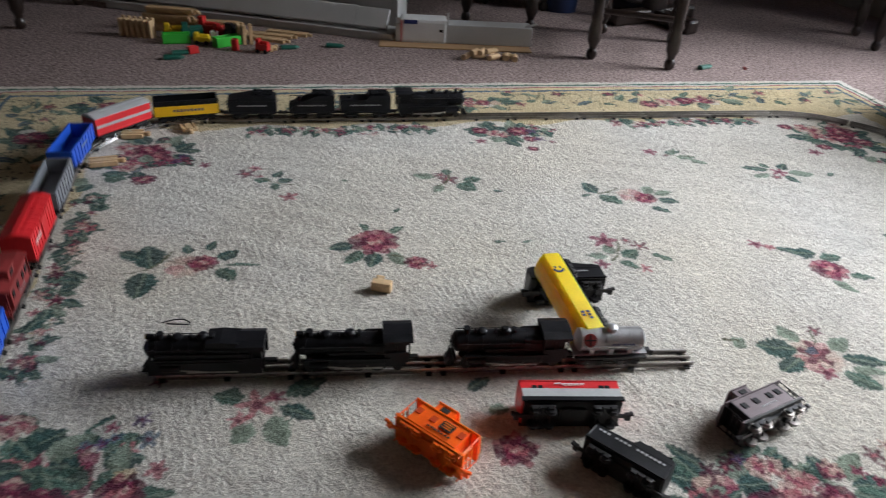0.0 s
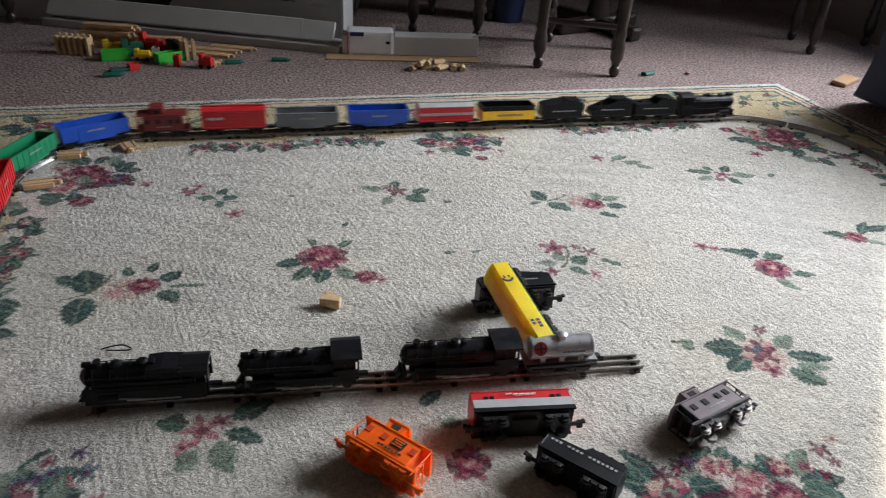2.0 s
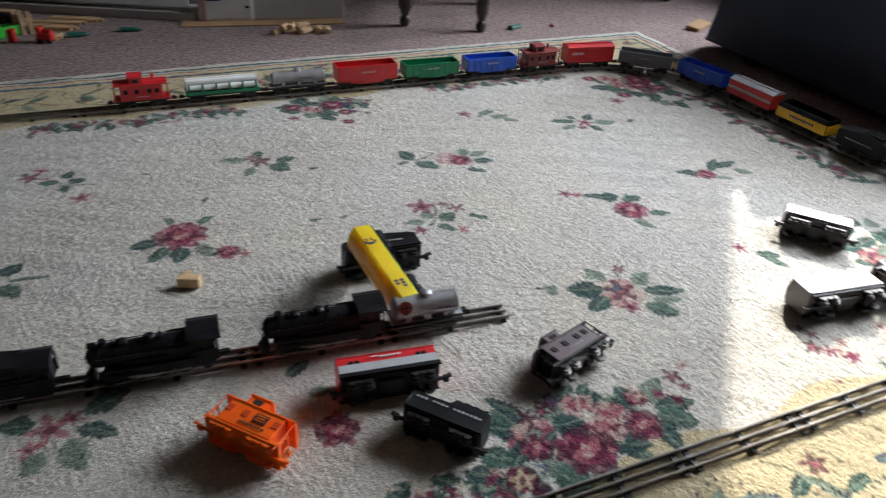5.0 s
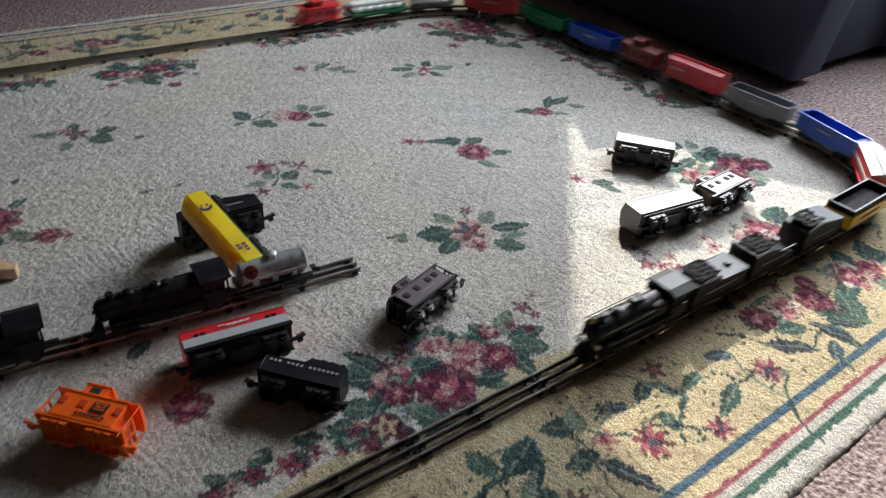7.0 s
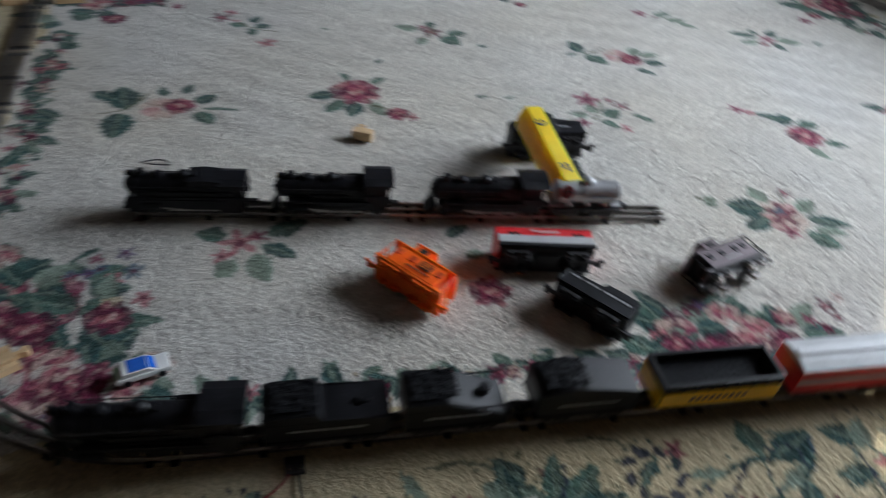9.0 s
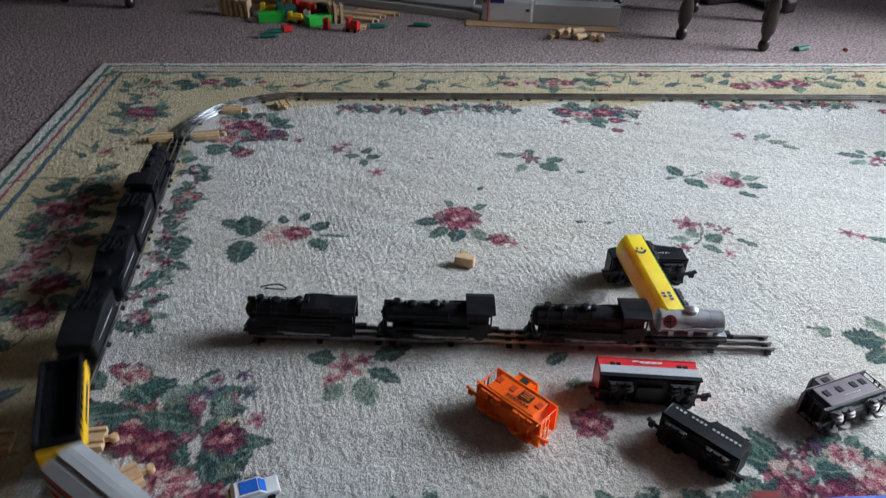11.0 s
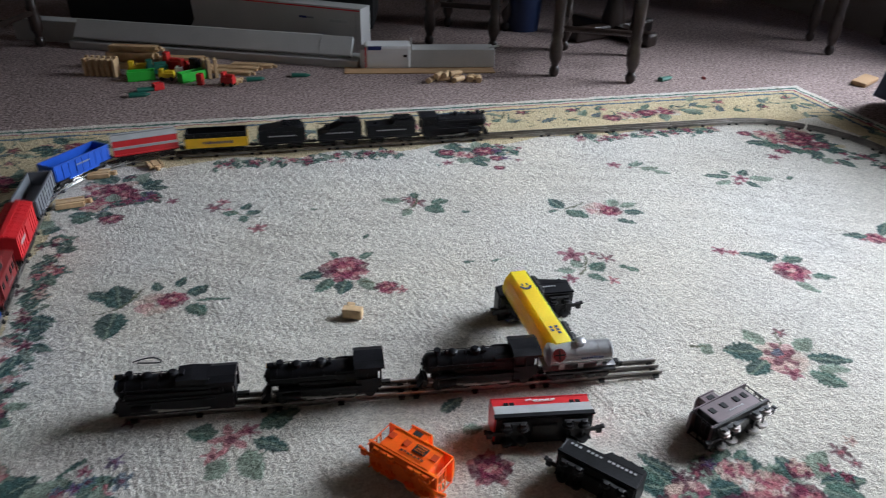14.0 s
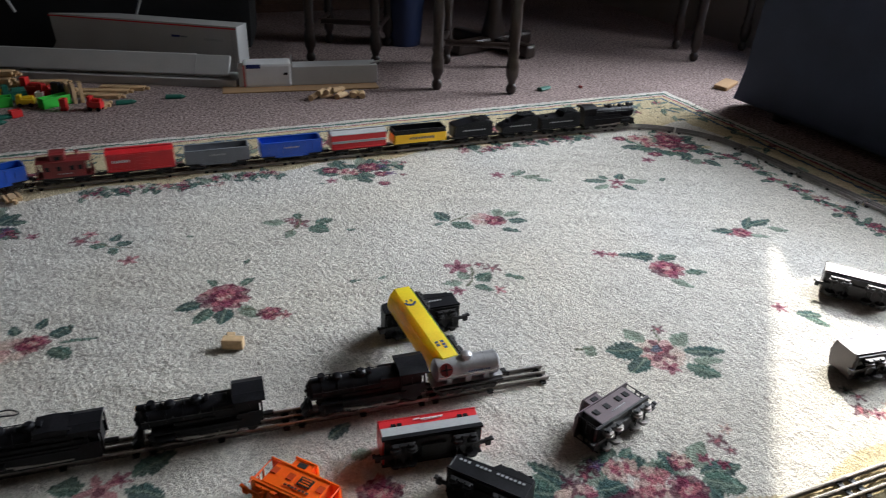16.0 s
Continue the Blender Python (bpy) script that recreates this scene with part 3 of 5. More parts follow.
# the large blooms of the bouquets
PLUM, VIOLET = np.array((0.070, 0.008, 0.030)), np.array((0.085, 0.045, 0.14))
DEEP, PALE_BLOOM = ((CRIMSON, PLUM, ROSE, CRIMSON), (ROSE, CRIMSON, PINK)), ((BLUSH, CREAM, PINK, BLUSH), (BLUSH, PINK, ROSE))


def blooms(tone, *rows):
    for x, y, r in rows:
        rose(x, y, r, *tone)


def wreath(x, y, r, n, tones=(TEAL, LEAFG, TEAL, SAGE)):
    """Leaves of several greens spread out from a middle."""
    for k in range(n):
        a = k * 2.399
        d = r * (0.25 + 0.5 * ((k * 7) % n) / n)
        leaf(x + d * math.cos(a), y + d * math.sin(a), rng.uniform(0.045, 0.075), rng.uniform(0.014, 0.024), math.degrees(a) + rng.uniform(-40, 40), tones[k % 4])


def petals(x, y, wide, n, tones):
    """Loose petals and small blossoms."""
    for k in range(n):
        blossom(x + rng.normal(0, wide), y + rng.normal(0, wide), rng.uniform(0.010, 0.020), tones[k % len(tones)])


# the middle of the front
wreath(0.425, -0.735, 0.07, 9), wreath(0.37, -0.775, 0.06, 6), wreath(0.60, -0.75, 0.07, 7)
blooms(PALE_BLOOM, (0.530, -0.745, 0.042), (0.505, -0.700, 0.028)), blooms(DEEP, (0.468, -0.783, 0.048), (0.400, -0.752, 0.026), (0.578, -0.772, 0.032), (0.352, -0.795, 0.024), (0.600, -0.722, 0.020))
petals(0.46, -0.690, 0.018, 5, (CRIMSON, PLUM, VIOLET)), petals(0.66, -0.725, 0.03, 6, (ROSE, CRIMSON, BLUSH)), petals(0.36, -0.80, 0.025, 5, (ROSE, PLUM, OCHRE))
# the front left corner
wreath(-0.585, -0.53, 0.07, 9), wreath(-0.53, -0.55, 0.06, 7), wreath(-0.44, -0.60, 0.06, 6)
blooms(DEEP, (-0.552, -0.607, 0.034), (-0.508, -0.622, 0.034), (-0.410, -0.612, 0.034), (-0.490, -0.668, 0.024), (-0.438, -0.722, 0.026), (-0.436, -0.765, 0.028), (-0.603, -0.455, 0.018))
blooms(PALE_BLOOM, (-0.462, -0.690, 0.030), (-0.576, -0.470, 0.028), (-0.370, -0.735, 0.026)), petals(-0.452, -0.511, 0.020, 7, (VIOLET, ROSE, BLUEC))
# the left border
wreath(-0.86, -0.02, 0.08, 9), wreath(-0.83, -0.22, 0.08, 9), wreath(-0.87, 0.17, 0.06, 6)
blooms(PALE_BLOOM, (-0.858, -0.100, 0.045), (-0.865, -0.170, 0.040), (-0.842, 0.015, 0.036)), blooms(DEEP, (-0.800, -0.215, 0.036), (-0.790, -0.310, 0.040), (-0.900, -0.235, 0.034), (-0.875, 0.060, 0.030))
petals(-0.824, 0.107, 0.025, 8, (VIOLET, PLUM, PINK)), petals(-0.80, -0.06, 0.03, 7, (ROSE, PINK, BLUSH))
# the back left and back right corners, the middle of the back
wreath(-0.645, 0.38, 0.07, 8), wreath(-0.55, 0.43, 0.06, 5), blooms(DEEP, (-0.622, 0.462, 0.036), (-0.538, 0.522, 0.036), (-0.524, 0.345, 0.030)), blooms(PALE_BLOOM, (-0.575, 0.425, 0.034), (-0.60, 0.545, 0.026)), petals(-0.47, 0.45, 0.03, 6, (CRIMSON, VIOLET, ROSE))
wreath(1.55, 0.38, 0.09, 9), wreath(1.46, 0.50, 0.07, 6), blooms(PALE_BLOOM, (1.468, 0.560, 0.045), (1.50, 0.475, 0.030)), blooms(DEEP, (1.536, 0.490, 0.044), (1.582, 0.448, 0.034), (1.428, 0.422, 0.026), (1.40, 0.585, 0.024)), petals(1.60, 0.36, 0.03, 6, (CRIMSON, PLUM, ROSE))
wreath(0.44, 0.58, 0.08, 8), blooms(DEEP, (0.500, 0.596, 0.036), (0.385, 0.608, 0.026), (0.522, 0.535, 0.024), (0.510, 0.468, 0.018)), blooms(PALE_BLOOM, (0.432, 0.580, 0.032)), petals(0.55, 0.58, 0.03, 6, (CRIMSON, VIOLET, ROSE))
blooms(PALE_BLOOM, (1.105, 0.826, 0.044), (0.33, 0.845, 0.034)), blooms(DEEP, (1.030, 0.808, 0.036), (1.178, 0.836, 0.034), (0.26, 0.835, 0.026))
# the front border in the sun, and the front right of the field
wreath(1.12, -1.00, 0.06, 6), blooms(DEEP, (1.030, -0.946, 0.034), (1.172, -0.970, 0.038), (1.205, -0.935, 0.022)), blooms(PALE_BLOOM, (1.098, -0.956, 0.036)), leaf(1.10, -1.00, 0.085, 0.012, -70, NIGHT), leaf(1.13, -1.01, 0.075, 0.010, -50, NIGHT)
wreath(1.46, -0.50, 0.08, 9), blooms(DEEP, (1.501, -0.574, 0.046), (1.556, -0.603, 0.036)), petals(1.02, -0.77, 0.04, 10, (ROSE, BLUSH, CRIMSON, LEAFG)), petals(1.18, -0.78, 0.05, 10, (ROSE, LEAFG, PINK, BLUSH))
# the garlands' larger flowers
for k in range(7):
    petals(-0.26 + 0.08 * k, 0.632, 0.012, 3, (ROSE, BLUSH, CRIMSON)), petals(0.84 + 0.078 * k, 0.638, 0.012, 3, (ROSE, BLUSH, CRIMSON))
    petals(-0.612 - 0.004 * k, -0.34 + 0.095 * k, 0.016, 3, (CRIMSON, BLUSH, PLUM)), petals(1.66, 0.32 - 0.09 * k, 0.016, 3, (CRIMSON, BLUSH, ROSE))
    petals(-0.26 + 0.095 * k, -0.775, 0.014, 3, (CRIMSON, BLUSH, ROSE))
blooms(DEEP, (0.144, -0.615, 0.032))
# thin curling lines on the ochre border
for k in range(60):
    f = k / 60
    for x, y, a in ((RX0 + 0.12 + 2.8 * f, 0.83 + 0.05 * math.sin(k * 1.7), 40 * math.sin(k)), (RX0 + 0.12 + 2.8 * f, -1.00 + 0.06 * math.sin(k * 1.7), 40 * math.cos(k)), (-0.86 + 0.05 * math.sin(k * 2.1), -1.0 + 1.9 * f, 90 + 40 * math.sin(k))):
        for j in range(9):
            leaf(x + 0.007 * j * math.cos(radians(a + 22 * j)), y + 0.007 * j * math.sin(radians(a + 22 * j)), 0.010, 0.0026, a + 22 * j, (TEAL, NIGHT, STEMC)[k % 3], False)
RUGC *= (1 + soft_noise(0.0068, 0.10) + soft_noise(0.03, 0.04) + soft_noise(0.16, 0.06))[..., None]
RUGC *= 1 + soft_noise(0.22, 1.0)[..., None] * np.array((0.0, -0.02, -0.06))
RUGZ = soft_noise(0.0078, 0.0015) + soft_noise(0.05, 0.0009) - 0.0020 + 0.0008 * np.sin(GX * 560 + GY * 120 + 2.6 * soft_noise(0.05, 1.0) + 6 * soft_noise(0.4, 1.0)) * (0.55 + soft_noise(0.12, 0.45)) + 0.0014 * np.sin(GY * 62 + GX * 26 + 5 * soft_noise(0.35, 1.0)) * (0.5 + soft_noise(0.3, 0.5))
RUGZ -= 0.007 * np.clip(1 - edge / 0.012, 0, 1) ** 2


def rug_material():
    m = bpy.data.materials.new("wool_pile")
    m.use_nodes = True
    nt = m.node_tree
    bs = nt.nodes["Principled BSDF"]
    bs.inputs["Roughness"].default_value, bs.inputs["Specular IOR Level"].default_value = 0.92, 0.15
    bs.inputs["Sheen Weight"].default_value, bs.inputs["Sheen Roughness"].default_value = 0.05, 0.5
    at = nt.nodes.new("ShaderNodeAttribute")
    at.attribute_name = "pattern"
    tc = nt.nodes.new("ShaderNodeTexCoord")
    a = nt.nodes.new("ShaderNodeTexNoise")
    a.inputs["Scale"].default_value, a.inputs["Detail"].default_value, a.inputs["Roughness"].default_value = 210, 4, 0.7
    nt.links.new(tc.outputs["Object"], a.inputs["Vector"])
    mr = nt.nodes.new("ShaderNodeMapRange")
    mr.inputs["From Min"].default_value, mr.inputs["From Max"].default_value = 0.3, 0.7
    mr.inputs["To Min"].default_value, mr.inputs["To Max"].default_value = 0.66, 1.22
    nt.links.new(a.outputs["Fac"], mr.inputs["Value"])
    vm = nt.nodes.new("ShaderNodeVectorMath")
    vm.operation = "SCALE"
    nt.links.new(at.outputs["Color"], vm.inputs[0]), nt.links.new(mr.outputs[0], vm.inputs["Scale"])
    nt.links.new(vm.outputs[0], bs.inputs["Base Color"])
    bu = nt.nodes.new("ShaderNodeBump")
    bu.inputs["Strength"].default_value, bu.inputs["Distance"].default_value = 1.0, 0.008
    nt.links.new(a.outputs["Fac"], bu.inputs["Height"]), nt.links.new(bu.outputs["Normal"], bs.inputs["Normal"])
    return m


def build_rug():
    ny, nx = GX.shape
    co = np.stack([GX, GY, RUGZ], -1).reshape(-1, 3)
    idx = np.arange(ny * nx).reshape(ny, nx)
    quads = np.stack([idx[:-1, :-1], idx[:-1, 1:], idx[1:, 1:], idx[1:, :-1]], -1).reshape(-1, 4)
    # the rug's sides, down to the carpet
    ring = np.concatenate([idx[0, :], idx[1:, -1], idx[-1, -2::-1], idx[-2:0:-1, 0]])
    low = co[ring].copy()
    low[:, 2] = FLOOR
    base = len(co)
    n = len(ring)
    skirt = np.stack([ring, base + np.arange(n), base + (np.arange(n) + 1) % n, np.roll(ring, -1)], -1)
    co, quads = np.concatenate([co, low]), np.concatenate([quads, skirt])
    cols = np.concatenate([RUGC.reshape(-1, 3), np.tile(CREAM, (n, 1))])
    me = bpy.data.meshes.new("rug")
    me.vertices.add(len(co))
    me.vertices.foreach_set("co", co.astype(np.float32).ravel())
    me.loops.add(quads.size)
    me.loops.foreach_set("vertex_index", quads.astype(np.int32).ravel())
    me.polygons.add(len(quads))
    me.polygons.foreach_set("loop_start", np.arange(0, quads.size, 4, dtype=np.int32))
    me.polygons.foreach_set("use_smooth", np.ones(len(quads), bool))
    me.update(calc_edges=True)
    layer = me.color_attributes.new("pattern", "FLOAT_COLOR", "POINT")
    layer.data.foreach_set("color", np.concatenate([np.clip(cols, 0.004, 0.9), np.ones((len(cols), 1))], 1).astype(np.float32).ravel())
    me.materials.append(rug_material())
    tagged(new("rug", me), "cream wool rug with rose sprays and an ochre border", "rug", kind="structure")


build_rug()

# ---- track ----
def rail_bar(bm, y, lo, hi):
    box(bm, (lo + hi) / 2, y, 0.0030, hi - lo, 0.0056, 0.0012)
    box(bm, (lo + hi) / 2, y, 0.0060, hi - lo, 0.0012, 0.0060)
    rod(bm, (lo, y, 0.0095), (hi, y, 0.0095), 0.0020, seg=8)


def tie_bar(m):
    bm = B()
    box(bm, 0, 0, 0.0017, 0.0095, 0.046, 0.0030, bevel=0.0008)
    for y in (-0.0159, 0, 0.0159):
        box(bm, 0, y, 0.0036, 0.0110, 0.0085, 0.0018)
    bm.transform(m)
    return bm


def straight_track(length):
    top = thing("straight_track", "three-rail tinplate straight toy track section on the rug", "toy track", "track sections")
    for y in (-0.0159, 0, 0.0159):
        bm = B()
        rail_bar(bm, y, -length / 2 + 0.0005, length / 2 - 0.0005)
        part("rail", bm, STEEL, top)
    for x in (-length / 2 + 0.012, 0, length / 2 - 0.012):
        part("tie", tie_bar(pose(x, 0, 0)), TIE, top)
    return top


def curved_track(metal):
    """An eighth of a circle; it starts at the origin, runs along +x and bends to its right."""
    top = thing("curved_track", "three-rail tinplate curved toy track section on the rug", "toy track", "track sections")
    arc = radians(45)
    for y in (-0.0159, 0, 0.0159):
        r, bm = R + y, B()
        outline = [(-0.0028, 0.0024), (0.0028, 0.0024), (0.0028, 0.0036), (0.0006, 0.0036), (0.0006, 0.008), (0.0019, 0.0092), (0.0014, 0.0110), (0, 0.0115), (-0.0014, 0.0110), (-0.0019, 0.0092), (-0.0006, 0.008), (-0.0006, 0.0036), (-0.0028, 0.0036)]
        rings = []
        for k in range(13):
            a = arc * k / 12
            rings.append([bm.verts.new(((r + u) * math.sin(a), (r + u) * math.cos(a) - R, v)) for u, v in outline])
        for p, q in zip(rings, rings[1:]):
            for i in range(len(outline)):
                bm.faces.new((p[i], p[(i + 1) % len(outline)], q[(i + 1) % len(outline)], q[i]))
        bm.faces.new(rings[0]), bm.faces.new(rings[-1][::-1])
        part("rail", bm, metal, top)
    for a in (2.5, 22.5, 42.5):
        part("tie", tie_bar(pose(R * math.sin(radians(a)), R * math.cos(radians(a)) - R, 0, rz=-a)), TIE, top)
    return top


SEC = 0.2256
first_straight = straight_track(SEC)
first_curve = curved_track(STEEL)
shiny_curve = tagged(curved_track(BRIGHT), "shiny nickel three-rail curved toy track section")
spots = [along_loop(k * LB / 8 + LB / 16, 0.1, 0) for k in range(8)] + [along_loop(LB + 2 * LC + LS + k * LB / 8 + LB / 16, 0.1, 0) for k in range(8)]
spots += [along_loop(s + (k + 0.5) * LS / 4, 0.1, 0) for s in (LB + LC, 2 * LB + LS + 3 * LC) for k in range(4)]
DEAD = pose(0.056, -0.4205, 0.001, rz=-5.15)
spots += [DEAD @ pose(-0.3384 + SEC * k, 0, 0) for k in range(4)]
first_straight.matrix_world = spots[0]
for m in spots[1:]:
    copy_thing(first_straight, m)
bends = []
for s in (LB, LB + LC + LS, 2 * LB + 2 * LC + LS, 2 * LB + 3 * LC + 2 * LS):
    for k in (0.25, 0.75):
        bends.append(along_loop(s + k * LC, 0.004, 0) @ pose(0, 0, 0, rz=22.5) @ pose(-R * math.sin(radians(22.5)), R - R * math.cos(radians(22.5)), 0))
first_curve.matrix_world = bends[0]
for m in bends[1:6]:
    copy_thing(first_curve, m)
shiny_curve.matrix_world = bends[6]
copy_thing(shiny_curve, bends[7])

# ---- rolling stock: the origin is on the rails' top at the middle of the car, x points ahead ----
def wheel_mesh(r, wide=0.005):
    bm = B()
    rod(bm, (0, -wide / 2, 0), (0, wide / 2, 0), r, seg=16)
    rod(bm, (0, wide / 2, 0), (0, wide / 2 + 0.0015, 0), r + 0.0018, seg=16)
    rod(bm, (0, -wide / 2 - 0.0008, 0), (0, -wide / 2, 0), r * 0.6, seg=12)
    me = bpy.data.meshes.new("wheel")
    bm.to_mesh(me)
    bm.free()
    me.materials.append(DARKMETAL)
    return me


SMALL_WHEEL, DRIVER_WHEEL = wheel_mesh(0.0085), wheel_mesh(0.0175)


def wheels(parent, xs, r, mesh):
    for x in xs:
        for side in (-1, 1):
            w = new("wheel", mesh)
            w.parent = parent
            w.matrix_basis = pose(x, side * 0.0165, r, rz=0 if side < 0 else 180)


def truck(parent, x, coupler):
    bm = B()
    for s in (-1, 1):
        box(bm, x, s * 0.0215, 0.0115, 0.040, 0.0035, 0.0045, bevel=0.001)
        for k in (-1, 1):
            box(bm, x + k * 0.013, s * 0.0215, 0.0088, 0.009, 0.0042, 0.0085, bevel=0.001)
        box(bm, x, s * 0.0218, 0.0088, 0.010, 0.0036, 0.0055)
    box(bm, x, 0, 0.0135, 0.014, 0.040, 0.004)
    for k in (-1, 1):
        rod(bm, (x + k * 0.013, -0.02, 0.0085), (x + k * 0.013, 0.02, 0.0085), 0.0015, seg=6)
    tr = part("truck", bm, DARKMETAL, parent)
    wheels(tr, (x - 0.013, x + 0.013), 0.0085, SMALL_WHEEL)
    d = 1 if coupler > x else -1
    bm = B()
    box(bm, (x + coupler) / 2, 0, 0.0125, abs(coupler - x), 0.007, 0.003)
    box(bm, coupler, 0.002, 0.0135, 0.010, 0.012, 0.009, bevel=0.002)
    box(bm, coupler + d * 0.006, -0.004, 0.0135, 0.006, 0.004, 0.008, bevel=0.001)
    part("coupler", bm, DARKMETAL, tr)


def running_gear(top, length):
    part("underframe", box(box(B(), 0, 0, 0.0195, length * 0.97, 0.050, 0.004), 0, 0, 0.0165, length * 0.25, 0.024, 0.008, bevel=0.001), DARKMETAL, top)
    truck(top, length / 2 - 0.032, length / 2 + 0.009)
    truck(top, -length / 2 + 0.032, -length / 2 - 0.009)


def bars(top, x, y, z, wide, high, n, mat, side=-1):
    """A row of small printed strokes on a car's side."""
    bm = B()
    w = wide / n
    for k in range(n):
        box(bm, x - wide / 2 + (k + 0.5) * w, y + side * 0.0002, z, w * 0.62, 0.0006, high * (0.75 + 0.25 * ((k * 7) % 3) / 2))
    part("lettering", bm, mat, top)


def gondola(label, mat, length=0.178, high=0.034, load=None, ribs=9, fill=1.0):
    top = thing("gondola_car", label, "toy train car")
    running_gear(top, length)
    bm, w, t = B(), 0.056, 0.0025
    z0 = 0.022
    box(bm, 0, 0, z0 + 0.0015, length, w, 0.003)
    for s in (-1, 1):
        box(bm, 0, s * (w / 2 - t / 2), z0 + high / 2, length, t, high)
        box(bm, 0, s * (w / 2 - t / 2), z0 + high, length, t + 0.002, 0.003, bevel=0.0006)
        box(bm, s * (length / 2 - t / 2), 0, z0 + high / 2, t, w - 2 * t, high)
        box(bm, s * (length / 2 - t / 2), 0, z0 + high, t + 0.001, w - 2 * t, 0.003)
        for k in range(ribs):
            box(bm, (k - (ribs - 1) / 2) * length * 0.95 / (ribs - 1), s * (w / 2 + 0.0006), z0 + high / 2 - 0.001, 0.0032, 0.0022, high - 0.003)
        box(bm, 0, s * (w / 2 - 0.001), z0 - 0.003, length * 0.55, 0.003, 0.006)
    part("body", bm, mat, top)
    for s in (-1, 1):
        bars(top, 0.0, s * (w / 2 + 0.0018), z0 + high * 0.6, 0.045, 0.005, 7, LIGHTGREY, s)
    if load:
        bm = B()
        bmesh.ops.create_grid(bm, x_segments=60, y_segments=20, size=0.5, matrix=Matrix.Translation((0, 0, z0 + high * fill + 0.0006)) @ Matrix.Diagonal((length - 0.0064, w - 0.0064, 1, 1)))
        for v in bm.verts:
            v.co.z += 0.0014 * noise.noise(v.co * 190)
        part("coal_load", bm, load, top, "black coal load")
    return top


def boxcar(label, mat, roof, length=0.178, high=0.052, stripe=None, doors=True, grooves=True, low=0.42, letters=True):
    top = thing("box_car", label, "toy train car")
    running_gear(top, length)
    w, z0 = 0.054, 0.022
    if mat is SHELL:    # sides and roof moulded in one piece
        bm = prism(B(), [(-w / 2, z0), (w / 2, z0), (w / 2, z0 + high), (w * 0.25, z0 + high + 0.006), (0, z0 + high + 0.0075), (-w * 0.25, z0 + high + 0.006), (-w / 2, z0 + high)], "x", -length / 2, length / 2)
        part("body", bm, mat, top)
        bm = B()
        for s in (-1, 1):
            for k in range(6):
                box(bm, s * (length / 2 + 0.0006), (k - 2.5) * 0.0085, z0 + high * 0.5, 0.0016, 0.0022, high * 0.8)
        part("end_ribs", bm, mat, top)
        return top
    bm = box(B(), 0, 0, z0 + high / 2, length, w, high, bevel=0.0012)
    for s in (-1, 1):
        for k in range(11 if grooves else 0):
            part("side_rib", box(B(), (k - 5) * length * 0.092, s * (w / 2 + 0.0003), z0 + high / 2, 0.0012, 0.0014, high * 0.94), mat, top)
        box(bm, 0, s * (w / 2), z0 + 0.002, length * 0.98, 0.003, 0.004)
    part("body", bm, mat, top)
    arch = [(-w / 2 - 0.001, z0 + high - 0.001), (w / 2 + 0.001, z0 + high - 0.001), (w / 2 + 0.001, z0 + high + 0.001), (w * 0.25, z0 + high + 0.006), (0, z0 + high + 0.0075), (-w * 0.25, z0 + high + 0.006), (-w / 2 - 0.001, z0 + high + 0.001)]
    bm = prism(B(), arch, "x", -length / 2 - 0.0005, length / 2 + 0.0005)
    part("roof", bm, roof, top)
    for k in range(9 if grooves else 0):
        part("roof_rib", prism(B(), [(u * 1.004, v + 0.0008) for u, v in arch], "x", (k - 4) * length * 0.115 - 0.001, (k - 4) * length * 0.115 + 0.001), roof, top)
    part("roof_walk", box(B(), 0, 0, z0 + high + 0.0092, length * 0.98, 0.010, 0.0016), roof, top)
    for s in (-1, 1):
        if doors:
            bm = box(B(), 0.004, s * (w / 2 + 0.0012), z0 + high * 0.48, 0.036, 0.0024, high * 0.86, bevel=0.0006)
            box(bm, 0, s * (w / 2 + 0.002), z0 + high * 0.93, 0.08, 0.0022, 0.003)
            for k in range(4):
                box(bm, 0.004, s * (w / 2 + 0.0026), z0 + high * (0.16 + 0.2 * k), 0.032, 0.001, 0.0015)
            part("door", bm, mat if stripe is None else stripe, top)
        if stripe:
            part("stripe", box(B(), 0, s * (w / 2 + 0.0009), z0 + high * (0.06 + low / 2) if low > 0.3 else z0 + high * 0.5, length * 0.985, 0.0020, high * low), stripe, top, "light grey lower side")
        if letters:
            bars(top, -length * 0.29, s * (w / 2 + 0.0022), z0 + high * 0.6, 0.045, 0.008, 7, LETTER, s)
    return top


def yellow_hopper(label, length=0.172, high=0.040):
    """A black open car with yellow lower sides, part filled with coal."""
    top = gondola(label, BLACK, length, high, COAL, 9, fill=0.62)
    z0 = 0.022
    for s in (-1, 1):
        part("side_panel", box(B(), 0, s * 0.0292, z0 + high * 0.33, length * 0.99, 0.0030, high * 0.70, bevel=0.0006), YELLOW, top, "yellow lower side")
        part("end_panel", box(B(), s * (length / 2 + 0.0006), 0, z0 + high * 0.33, 0.0026, 0.054, high * 0.70), YELLOW, top, "yellow end")
        bars(top, 0.004, s * 0.0309, z0 + high * 0.36, 0.085, 0.008, 9, NAVY, s)
    return top


def hopper(label, mat, length=0.178, high=0.046):
    top = gondola(label, mat, length, high, None, 11)
    bm = B()
    for k in (-1, 1):
        prism(bm, [(k * 0.010 - 0.018, 0.022), (k * 0.010 + 0.018, 0.022), (k * 0.014 + 0.006, 0.010), (k * 0.014 - 0.006, 0.010)], "y", -0.02, 0.02)
    part("hopper_bay", bm, mat, top)
    return top


